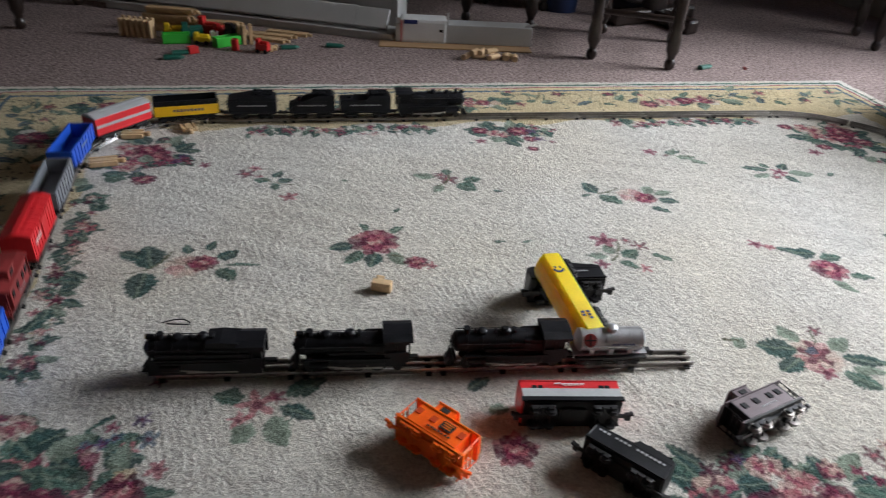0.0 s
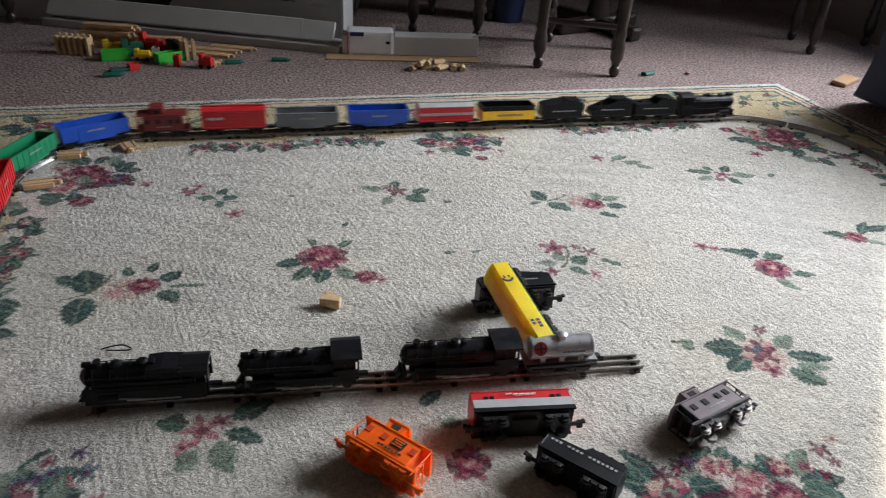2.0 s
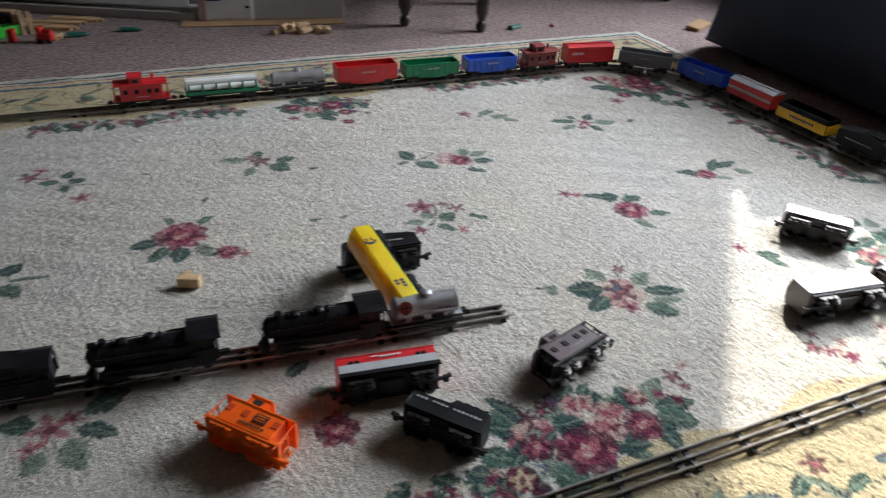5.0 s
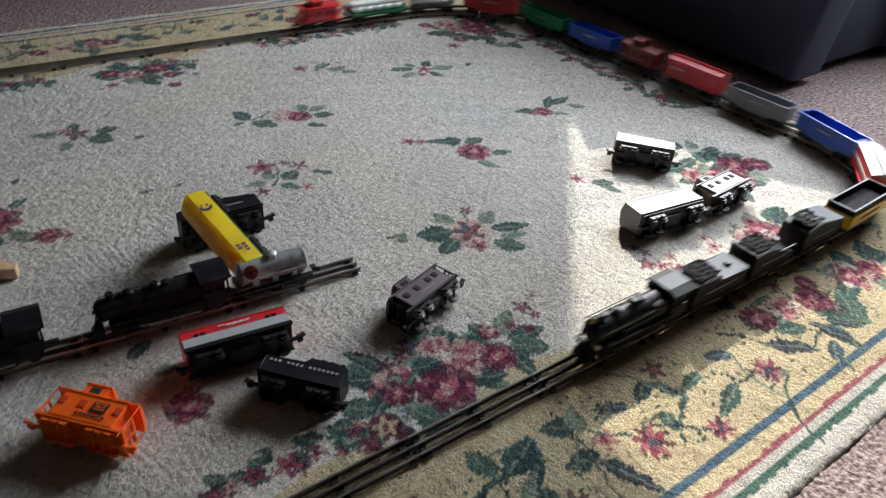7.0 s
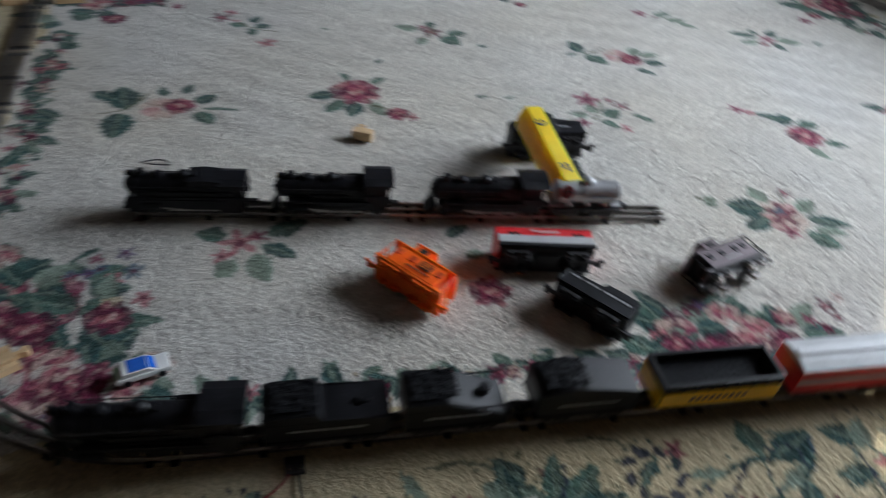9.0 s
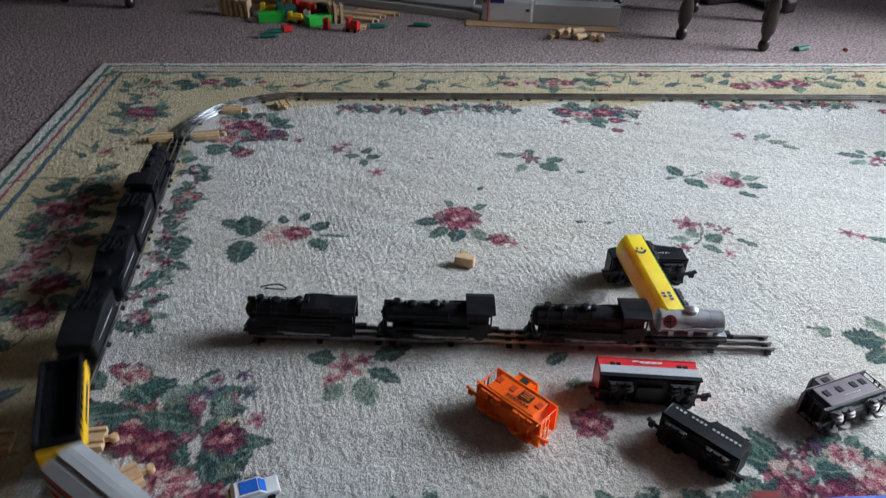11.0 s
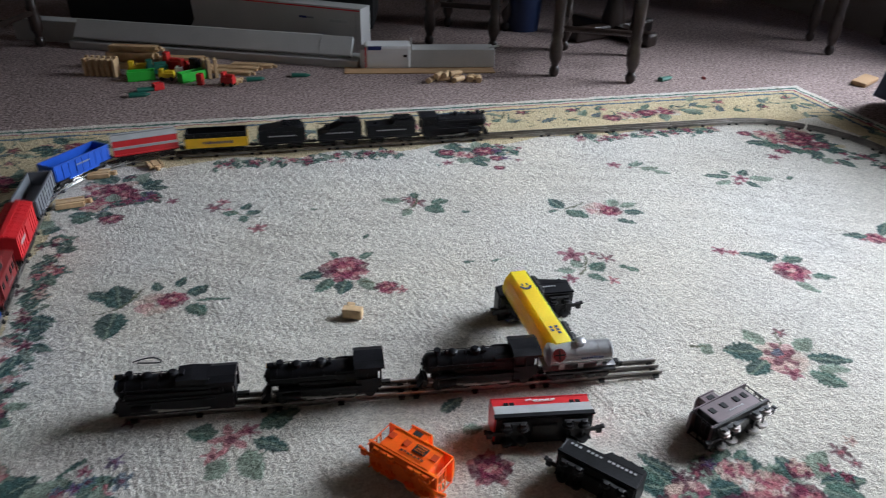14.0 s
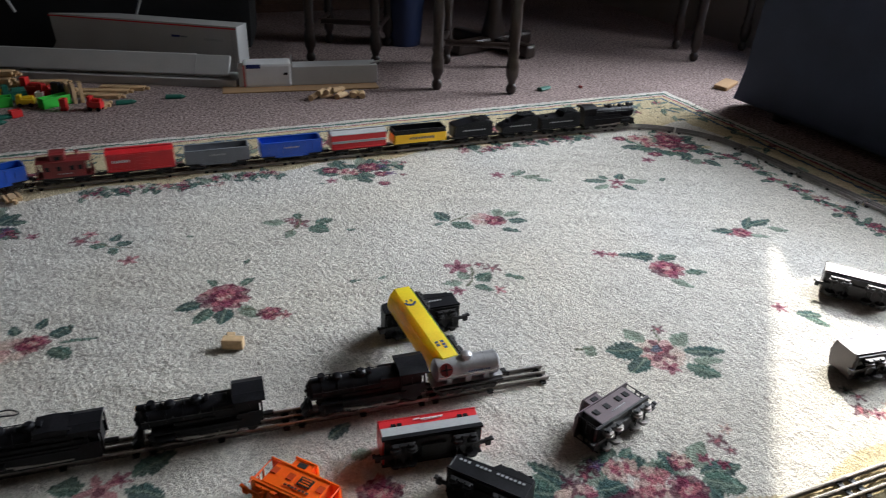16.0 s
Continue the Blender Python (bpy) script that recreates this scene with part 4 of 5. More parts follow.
def caboose(label, mat, length=0.148, letters=True, roof=None):
    top = thing("caboose", label, "toy train car")
    running_gear(top, length)
    roof = roof or mat
    w, z0, high, bl = 0.052, 0.022, 0.042, length - 0.036
    bm = box(B(), 0, 0, z0 + high / 2, bl, w, high, bevel=0.001)
    box(bm, 0, 0, z0 - 0.001, length, w * 0.96, 0.004)
    part("body", bm, mat, top)
    arch = lambda wide, z, rise: [(-wide / 2, z), (wide / 2, z), (wide / 2, z + 0.0018), (wide * 0.25, z + rise), (-wide * 0.25, z + rise), (-wide / 2, z + 0.0018)]
    part("roof", prism(B(), arch(w + 0.004, z0 + high, 0.006), "x", -length / 2 + 0.004, length / 2 - 0.004), roof, top)
    cup = part("cupola", box(B(), -0.012, 0, z0 + high + 0.011, 0.034, w * 0.86, 0.018, bevel=0.001), mat, top)
    part("cupola_roof", prism(B(), arch(w * 0.86 + 0.004, z0 + high + 0.020, 0.005), "x", -0.031, 0.007), roof, cup)
    for s in (-1, 1):
        for x in (-0.040, -0.012, 0.020, 0.040):
            bm = box(B(), x, s * (w / 2 + 0.0007), z0 + high * 0.60, 0.010, 0.0016, 0.012)
            part("window", bm, BLACKCLOTH, top, "dark window opening")
        part("window", box(B(), -0.012, s * (w * 0.43 + 0.0006), z0 + high + 0.011, 0.014, 0.0014, 0.009), BLACKCLOTH, cup, "dark window opening")
        if letters:
            bars(top, 0.002, s * (w / 2 + 0.0012), z0 + high * 0.25, 0.036, 0.0028, 9, LIGHTGREY, s)
        bm = B()
        for y in (-0.02, 0, 0.02):
            rod(bm, (s * (length / 2 - 0.003), y, z0), (s * (length / 2 - 0.003), y, z0 + 0.022), 0.0010, seg=6)
        box(bm, s * (length / 2 - 0.003), 0, z0 + 0.022, 0.002, 0.046, 0.002)
        box(bm, s * (length / 2 - 0.003), 0, z0 + 0.012, 0.0016, 0.046, 0.0016)
        for y in (-0.024, 0.024):
            rod(bm, (s * (length / 2 - 0.004), y, z0 - 0.01), (s * (length / 2 - 0.004), y, z0 + high), 0.0010, seg=6)
        part("platform_rail", bm, mat, top)
    bm = B()
    rod(bm, (0.034, 0.008, z0 + high), (0.034, 0.008, z0 + high + 0.018), 0.003, seg=10)
    rod(bm, (0.034, 0.008, z0 + high + 0.018), (0.034, 0.008, z0 + high + 0.020), 0.0045, seg=10)
    part("chimney", bm, roof, top)
    return top


def tender(label, length=0.140, style=0, words=()):
    top = thing("tender", label, "toy train car")
    running_gear(top, length)
    w, z0 = 0.054, 0.021
    L = length / 2
    if style == 0:      # square tank with a coal bunker in front
        outline = [(-L, z0), (L, z0), (L, z0 + 0.046), (L - 0.02, z0 + 0.050), (L - 0.065, z0 + 0.050), (L - 0.070, z0 + 0.036), (-L, z0 + 0.036)]
    elif style == 1:    # sloped back
        outline = [(-L, z0), (L, z0), (L, z0 + 0.050), (L - 0.05, z0 + 0.050), (-L, z0 + 0.016)]
    else:               # high with sloping coal
        outline = [(-L, z0), (L, z0), (L, z0 + 0.044), (0.02, z0 + 0.054), (-L + 0.01, z0 + 0.040), (-L, z0 + 0.038)]
    bm = prism(B(), outline, "y", -w / 2, w / 2)
    bmesh.ops.bevel(bm, geom=list(bm.edges), offset=0.0018, segments=2, affect="EDGES")
    for s in (-1, 1):
        part("beading", box(B(), 0, s * (w / 2 - 0.0006), z0 + 0.034, length * 0.97, 0.0020, 0.0016), BLACK, top)
        part("sill", box(B(), 0, s * w / 2, z0 + 0.001, length, 0.003, 0.004), BLACK, top)
        part("grab_iron", rod(B(), (-L + 0.003, s * (w / 2 + 0.001), z0 + 0.004), (-L + 0.003, s * (w / 2 + 0.001), z0 + 0.030), 0.0009, seg=6), BLACK, top)
    part("tank", bm, BLACK, top)
    bm = B()
    bmesh.ops.create_grid(bm, x_segments=22, y_segments=16, size=0.5, matrix=Matrix.Translation((L - 0.037, 0, z0 + 0.0515)) @ Matrix.Diagonal((0.056, w - 0.010, 1, 1)))
    for v in bm.verts:
        v.co.z += 0.004 * noise.noise(v.co * 160) + 0.002
    part("coal", bm, COAL, top, "heaped black coal")
    part("hatch", rod(B(), (-L + 0.03, 0, z0 + 0.030), (-L + 0.03, 0, z0 + 0.041), 0.007, seg=14), BLACK, top)
    for s in (-1, 1):
        if words:    # words of so many letters
            step, x = length * 0.86 / (sum(words) + len(words) - 1), s * length * 0.43
            for n in words:
                bars(top, x - s * n * step / 2, s * (w / 2 + 0.0008), z0 + 0.0265, n * step, 0.0048, n, LIGHTGREY, s)
                x -= s * (n + 1) * step
        else:
            bars(top, 0, s * (w / 2 + 0.0008), z0 + 0.022, length * 0.60, 0.0042, 16, LIGHTGREY, s)
    return top


def tank_car(label, mat, length=0.160, crossed=False):
    top = thing("tank_car", label, "toy train car")
    running_gear(top, length)
    z, r, L = 0.043, 0.0200, length / 2 - 0.010
    bm = B()
    rod(bm, (-L, 0, z), (L, 0, z), r, seg=28)
    for s in (-1, 1):
        rod(bm, (s * L, 0, z), (s * (L + 0.005), 0, z), r, r * 0.6, seg=28)
    for k in range(6):
        part("band", rod(B(), (L * (k - 2.5) * 0.38 - 0.0008, 0, z), (L * (k - 2.5) * 0.38 + 0.0008, 0, z), r + 0.0005, seg=28), mat, top)
    part("tank", bm, mat, top, smooth=True)
    bm = B()
    rod(bm, (0, 0, z + r - 0.004), (0, 0, z + r + 0.006), 0.009, seg=18)
    rod(bm, (0, 0, z + r + 0.006), (0, 0, z + r + 0.009), 0.0095, 0.005, seg=18)
    part("dome", bm, mat, top, smooth=True)
    bm = box(B(), 0, 0, 0.0225, length, 0.036, 0.004)
    for k in (-1, 0, 1):
        for s in (-1, 1):
            box(bm, k * L * 0.62, s * 0.016, 0.030, 0.010, 0.004, 0.016)
    part("saddle", bm, SILVER, top)
    bm = B()
    for s in (-1, 1):
        rod(bm, (-L, s * (r + 0.003), z), (L, s * (r + 0.003), z), 0.0008, seg=6)
    part("handrail", bm, BRIGHT, top)
    for s in (-1, 1):
        bars(top, -0.018 * s, s * (r + 0.0005), z + 0.003, 0.04, 0.0035, 9, NAVY, s)
        if crossed and s < 0:
            bm = rod(B(), (0.040 * s, s * (r - 0.001), z), (0.040 * s, s * (r + 0.0009), z), 0.0115, seg=20)
            lean = Matrix.Translation((0, 0, z)) @ Matrix.Rotation(s * radians(32), 4, "X") @ Matrix.Translation((0, 0, -z))
            bm.transform(lean)
            badge = part("badge", bm, MAROON, top, "round dark red badge with a cross")
            bm = box(B(), 0.040 * s, s * (r + 0.0012), z, 0.018, 0.0008, 0.0025)
            box(bm, 0.040 * s, s * (r + 0.0014), z, 0.0025, 0.0008, 0.018)
            bm.transform(lean)
            part("cross", bm, DARKMETAL, badge)
    return top


def pipe_flat(label, length=0.205):
    top = thing("flat_car", label, "toy train car")
    running_gear(top, length)
    bm = box(B(), 0, 0, 0.026, length, 0.054, 0.009, bevel=0.001)
    for s in (-1, 1):
        for k in range(6):
            box(bm, (k - 2.5) * length * 0.18, s * 0.0262, 0.038, 0.005, 0.003, 0.030)
    part("deck", bm, GREEN, top)
    for y, z in ((-0.0165, 0.0395), (0.0, 0.0395), (0.0165, 0.0395), (-0.008, 0.0535), (0.008, 0.0535)):
        bm = B()
        rod(bm, (-length * 0.48, y, z), (length * 0.48, y, z), 0.0082, seg=14, caps=False)
        rod(bm, (-length * 0.48, y, z), (length * 0.48, y, z), 0.0066, seg=14, caps=False)
        part("pipe", bm, WHITE, top, "white plastic pipe", smooth=True)
    return top


def locomotive(label, style=0, length=0.212):
    top = thing("steam_locomotive", label, "toy locomotive")
    L = length / 2
    z, r = 0.052, 0.0205
    bm = B()
    rod(bm, (-L + 0.058, 0, z), (L - 0.012, 0, z), r, r * 0.95, seg=28)
    rod(bm, (L - 0.012, 0, z), (L - 0.006, 0, z), r * 0.95, r * 0.70, seg=28)
    for k in range(5):
        x = -L + 0.075 + k * 0.027
        part("boiler_band", rod(B(), (x - 0.0012, 0, z), (x + 0.0012, 0, z), r + 0.0006, seg=28), BLACK, top)
    box(bm, -L + 0.062, 0, z - 0.004, 0.040, 0.044, 0.040, bevel=0.006)
    part("boiler", bm, BLACK, top, smooth=True)
    bm = B()
    rod(bm, (L - 0.007, 0, z), (L - 0.003, 0, z), r * 0.62, r * 0.5, seg=20)
    rod(bm, (L - 0.004, 0, z), (L, 0, z), 0.003, seg=10)
    part("smokebox_door", bm, BLACK, top, smooth=True)
    hz = z + r * (0.95 if style != 1 else 0.1)
    lampbox = part("headlight", rod(rod(B(), (L - 0.020, 0, hz + 0.004), (L - 0.007, 0, hz + 0.004), 0.0052, seg=14), (L - 0.018, 0, hz - 0.004), (L - 0.018, 0, hz + 0.002), 0.003, seg=8), BLACK, top)
    part("lens", rod(B(), (L - 0.0072, 0, hz + 0.004), (L - 0.0062, 0, hz + 0.004), 0.0042, seg=14), LAMP, lampbox, "amber headlight lens")
    part("smokestack", rod(rod(B(), (L - 0.030, 0, z + r - 0.004), (L - 0.030, 0, z + r + 0.008), 0.0060, 0.0052, seg=16), (L - 0.030, 0, z + r + 0.007), (L - 0.030, 0, z + r + 0.010), 0.0065, seg=16), BLACK, top)
    for x, rr, hh in ((L - 0.058, 0.0085, 0.007), (L - 0.100, 0.0095, 0.0085)):
        bm = B()
        rod(bm, (x, 0, z + r - 0.005), (x, 0, z + r + hh * 0.6), rr, seg=18)
        rod(bm, (x, 0, z + r + hh * 0.6), (x, 0, z + r + hh), rr, rr * 0.6, seg=18)
        part("dome", bm, BLACK, top, smooth=True)
    bm = B()
    rod(bm, (L - 0.080, 0.004, z + r - 0.003), (L - 0.080, 0.004, z + r + 0.007), 0.002, seg=8)
    part("whistle", bm, BLACK, top)
    part("generator", box(B(), L - 0.116, 0, z + r + 0.003, 0.006, 0.014, 0.006, bevel=0.001), BLACK, top)
    part("bell", rod(B(), (L - 0.045, 0, z + r - 0.002), (L - 0.045, 0, z + r + 0.006), 0.0030, 0.0020, seg=10), BLACK, top)
    # cab with open windows and an overhanging roof
    cx, cw, cz = -L + 0.024, 0.050 if style == 2 else 0.054, (0.028, 0.027, 0.019)[style]
    bm = B()
    for s in (-1, 1):
        y = s * (cw / 2 - 0.001)
        box(bm, cx, y, cz + 0.010, 0.044, 0.002, 0.022)
        box(bm, cx, y, cz + 0.0435, 0.044, 0.002, 0.009)
        for x in (-0.021, 0.0, 0.021):
            box(bm, cx + x, y, cz + 0.030, 0.003, 0.002, 0.020)
    box(bm, cx + 0.021, 0, cz + 0.024, 0.002, cw, 0.048)
    box(bm, cx + 0.002, 0, 0.040, 0.038, cw - 0.008, 0.052)
    part("cab", bm, BLACK, top)
    w2 = cw / 2 + (0.001 if style == 2 else 0.003)
    part("cab_roof", prism(B(), [(-w2, cz + 0.046), (w2, cz + 0.046), (w2, cz + 0.049), (w2 * 0.5, cz + 0.0545), (-w2 * 0.5, cz + 0.0545), (-w2, cz + 0.049)], "x", cx - (0.023 if style == 2 else 0.028), cx + 0.025), BLACK, top)
    part("firebox", box(B(), -0.018, 0, 0.034, length - 0.085, 0.045, 0.030, bevel=0.003), BLACK, top)
    if style == 2:    # a deep smooth skirt along both sides, and a cowl that rises to the cab
        for s in (-1, 1):
            part("skirt", box(B(), 0.0, s * 0.0262, 0.026, length - 0.014, 0.0022, 0.034, bevel=0.0008), BLACK, top)
        part("cowl", prism(B(), [(cx + 0.020, 0.050), (cx + 0.075, 0.050), (cx + 0.075, z + r + 0.0005), (cx + 0.050, z + r + 0.003), (cx + 0.020, cz + 0.0535)], "y", -0.021, 0.021), BLACK, top)
    for s in (-1, 1):
        bm = box(B(), 0.006, s * 0.0245, 0.036, length - 0.062, 0.009, 0.003, bevel=0.0006)
        box(bm, L - 0.030, s * 0.0245, 0.028, 0.020, 0.003, 0.012)
        box(bm, -0.012, s * 0.0225, 0.032 if style != 2 else 0.024, length - 0.085, 0.003, 0.018 if style != 2 else 0.030)
        if style == 2:
            box(bm, 0.004, s * 0.0215, 0.044, length - 0.050, 0.006, 0.016, bevel=0.002)
        part("running_board", bm, BLACK, top)
        bm = rod(B(), (L - 0.062, s * 0.0235, 0.0235), (L - 0.030, s * 0.0235, 0.0235), 0.0085, seg=16)
        box(bm, L - 0.046, s * 0.0215, 0.031, 0.030, 0.010, 0.012, bevel=0.001)
        part("cylinder", bm, BLACK, top, smooth=True)
        bm = box(B(), -0.012, s * 0.0265, 0.0145, 0.086, 0.0018, 0.0040, bevel=0.0006)
        box(bm, 0.026, s * 0.0275, 0.0185, 0.070, 0.0016, 0.0030, rot=Euler((0, radians(-6), 0)).to_matrix())
        part("side_rod", bm, STEEL, top, "worn steel side rod")
        bm = rod(B(), (-L + 0.05, s * (r + 0.0025), z + 0.009), (L - 0.014, s * (r + 0.0025), z + 0.009), 0.0008, seg=6)
        for k in range(4):
            rod(bm, (-L + 0.06 + k * 0.042, s * r * 0.9, z + 0.009), (-L + 0.06 + k * 0.042, s * (r + 0.003), z + 0.009), 0.0009, seg=6)
        part("handrail", bm, DARKMETAL if style == 0 else BLACK, top)
    ch = part("chassis", box(box(B(), -0.008, 0, 0.027, length - 0.055, 0.030, 0.024), -0.01, 0, 0.016, 0.10, 0.018, 0.010), DARKMETAL, top)
    wheels(ch, (-0.045, -0.010, 0.025), 0.0175, DRIVER_WHEEL)
    wheels(ch, (L - 0.030, -L + 0.022), 0.0085, SMALL_WHEEL)
    bm = B()
    box(bm, L - 0.008, 0, 0.0265, 0.006, 0.048, 0.008, bevel=0.001)
    prism(bm, [(L - 0.010, 0.023), (L - 0.004, 0.023), (L + 0.008, 0.006), (L - 0.010, 0.006)], "y", -0.014, 0.014)
    pilot = part("pilot", bm, BLACK, top)
    for k in range(7):
        part("pilot_bar", rod(B(), (L - 0.003, (k - 3) * 0.006, 0.024), (L + 0.009 - abs(k - 3) * 0.003, (k - 3) * 0.0055, 0.005), 0.0012, seg=6), BLACK, pilot)
    bm = box(B(), -L - 0.005, 0, 0.0165, 0.022, 0.008, 0.004)
    part("drawbar", bm, DARKMETAL, top)
    return top


TRAIN = []
for made, back in ((locomotive("black die-cast steam locomotive running on the track loop", 0), 0.107),
                   (tender("black tender with a coal bunker, coupled behind the locomotive", 0.150, 0), 0.305),
                   (tender("black slope-backed tender in the moving train", 0.132, 1), 0.461),
                   (tender("black high-sided tender in the moving train", 0.136, 2), 0.630),
                   (yellow_hopper("black open hopper car with yellow lower sides and coal"), 0.815),
                   (boxcar("red box car with silver-grey stripes and roof", RED, LIGHTGREY, 0.172, 0.045, LIGHTGREY, False, False, 0.16, False), 1.014),
                   (gondola("blue open gondola car, empty", BLUE, 0.180, 0.040), 1.222),
                   (gondola("grey open gondola car, empty", GREY, 0.180, 0.038), 1.433),
                   (boxcar("bright red box car with red roof", RED, RED, 0.176, 0.050), 1.638),
                   (caboose("dark maroon caboose in the middle of the train", MAROON, 0.140), 1.830),
                   (gondola("dark blue open gondola car, empty", BLUE, 0.176, 0.038), 2.018),
                   (gondola("green open gondola car, empty", GREEN, 0.182, 0.036), 2.230),
                   (hopper("red open hopper car with ribbed sides", RED, 0.190), 2.445),
                   (tank_car("silver tank car with a dome", SILVER, 0.170), 2.655),
                   (pipe_flat("green flat car loaded with white pipes"), 2.875),
                   (caboose("bright red caboose at the end of the train", RED, 0.145), 3.090)):
    tagged(made, group="moving train")
    TRAIN.append((made, back, 0.050 if "locomotive" not in made.name else 0.045))

# ---- the idle engines and cars ----
W2 = 0.0285


def on_side(ob, x, y, heading, lift=0.0, size=1.0):
    """Lays a car on its side, its wheels towards the front of the rug."""
    ob.matrix_world = pose(x, y, W2 * size + lift, rx=-90, rz=heading) @ Matrix.Diagonal((size, size, size, 1))
    return ob


for made, along in ((locomotive("black streamlined steam locomotive idle on the short track", 2, 0.206), -0.369),
                    (locomotive("black steam locomotive with a tall cab, standing idle", 0, 0.206), -0.139),
                    (locomotive("black steam locomotive beside a silver tank car", 1, 0.214), 0.120)):
    made.matrix_world = DEAD @ pose(along, 0, RAIL - 0.001, rz=180)
    made.scale = (0.92, 0.95, 0.88)
    tagged(made, group="idle engines")
idle_tank = tank_car("silver tank car with a red cross badge on the short track", SILVER, 0.128, True)
idle_tank.matrix_world = DEAD @ pose(0.296, 0, RAIL - 0.001)

pace = boxcar("red and grey box car lying on its side on the rug", RED, RED, 0.166, 0.043, LIGHTGREY, False, False, 0.50, False)
on_side(pace, 0.236, -0.598, -8, size=0.94)
for k in (-1, 1):
    part("sill", box(B(), 0, k * 0.0278, 0.0228, 0.168, 0.0032, 0.0085), BLACK, pace, "black sill")
bm = B()
for k, (u, v, l) in enumerate(((-0.020, 0.058, 0.012), (-0.009, 0.0565, 0.010), (0.001, 0.0565, 0.010), (0.011, 0.0565, 0.010), (0.021, 0.057, 0.009), (0.006, 0.0535, 0.038))):
    box(bm, u, -0.0288, v, l * 0.9, 0.0008, 0.0028 if k < 5 else 0.0009, rot=Euler((0, radians(-8 if k < 5 else -3), 0)).to_matrix(), bevel=0.0002)
part("lettering", bm, LETTER, pace, "white script-like strokes")
for x in (-0.060, -0.050, 0.052, 0.062):
    part("latch", box(B(), x, -0.0286, 0.050, 0.008, 0.0018, 0.006, bevel=0.0005), BLACK, pace)

big_tender = tender("black tender with white lettering lying on its side", 0.138, 0, words=(3, 4, 7))
on_side(big_tender, 0.258, -0.704, -50, size=0.88)
nickel_wheel = SMALL_WHEEL.copy()
nickel_wheel.materials[0] = STEEL
mauve = caboose("faded purple-brown caboose lying on its side on the rug", MAUVE, 0.144)
on_side(mauve, 0.549, -0.655, 17, size=0.92)
for ob in mauve.children:
    if ob.name.startswith("platform_rail"):
        ob.data.materials[0] = BLACK
    for sub_part in ob.children:
        if sub_part.name.startswith("wheel"):
            sub_part.data = nickel_wheel
for k in (-1, 1):
    part("end_wall", box(B(), k * 0.0548, 0, 0.043, 0.0016, 0.0522, 0.042), BLACK, mauve, "dark end wall")
orange = caboose("bright orange plastic caboose shell lying on its side", ORANGE, 0.128, False)
on_side(orange, -0.006, -0.628, -49, size=0.96)
FLAT = Matrix.Translation((0, 0, 0.0195 * 0.45)) @ Matrix.Diagonal((1, 1, 0.55, 1))
orange_wheel = SMALL_WHEEL.copy()
orange_wheel.materials[0] = ORANGE
# darker orange puts the shade inside the shell onto its window panels
SHADED_ORANGE = material("shaded_orange_plastic", (0.50, 0.045, 0.004), 0.5, 0, 0.05, 300, 0.05, 0.1, 20)
for ob in orange.children:
    if ob.name.startswith(("truck", "underframe")):
        ob.data.materials[0] = ORANGE
        ob.matrix_basis = FLAT    # shallow moulded trucks
    for sub_part in ob.children:
        if sub_part.name.startswith("coupler"):
            sub_part.data.materials[0] = BLACK if sub_part.matrix_world.translation.x < 0 else ORANGE
        elif sub_part.name.startswith("wheel"):
            sub_part.data = orange_wheel
    if ob.name.startswith("window"):
        ob.data.materials[0] = SHADED_ORANGE
bm = B()
box(bm, 0.014, -0.0275, 0.047, 0.022, 0.0010, 0.016)
part("emblem", bm, BLACKCLOTH, orange, "black square railway emblem")
bm = B()
for k in range(3):
    box(bm, 0.014, -0.0283, 0.0425 + k * 0.0045, 0.017 - 0.003 * (k == 1), 0.0008, 0.0016)
part("emblem_line", bm, ORANGE, orange)
for s in range(7):
    part("stroke", box(B(), -0.010 + s * 0.0062, -0.0278, 0.031 + 0.0006 * (s % 2), 0.0046, 0.0010, 0.0034, bevel=0.0003), BLACKCLOTH, orange)

under = tender("black tender lying on its side beneath a yellow car", 0.150, 2)
on_side(under, 0.343, -0.283, -4)
yellow = boxcar("yellow box car tipped over across a black tender", SHELL, SHELL, 0.185, 0.031, None, False, False, 0.42, False)
yellow.matrix_world = pose(0.346, -0.340, 0.064, rx=84, ry=12, rz=-82)
bm = B()
for k in range(9):   # a smile-shaped mark with two eyes
    a = radians(200 + k * 17.5)
    box(bm, -0.052 + 0.010 * math.cos(a), 0.0278, 0.044 + 0.008 * math.sin(a), 0.0042, 0.0010, 0.0036, rot=Euler((0, -a, 0)).to_matrix())
for k in (-1, 1):
    box(bm, -0.052 + k * 0.005, 0.0278, 0.047, 0.003, 0.0010, 0.005)
bm.transform(Matrix.Translation((-0.052, 0, 0.042)) @ Euler((0, radians(-90), 0)).to_matrix().to_4x4() @ Matrix.Translation((0.052, 0, -0.044)))
part("emblem", bm, NAVY, yellow, "navy smile-shaped mark")
for k in range(5):
    part("stroke", box(B(), 0.055 + 0.007 * (k % 3), 0.0276, 0.034 + 0.011 * (k // 3), 0.0045, 0.0010, 0.006), NAVY, yellow)

far_a = boxcar("dark brown box car on its side in the sunlight", BROWN, BROWN, 0.136, 0.048, None, False, False, 0.42, False)
on_side(far_a, 1.260, -0.480, -51)
far_b = boxcar("dark box car on its side in the sunlight", BROWN, BROWN, 0.168, 0.048, None, False, False, 0.42, False)
on_side(far_b, 1.111, -0.698, -8)
far_c = caboose("dark brown caboose on its side in the sunlight", BROWN, 0.145, False)
on_side(far_c, 1.299, -0.708, 3)


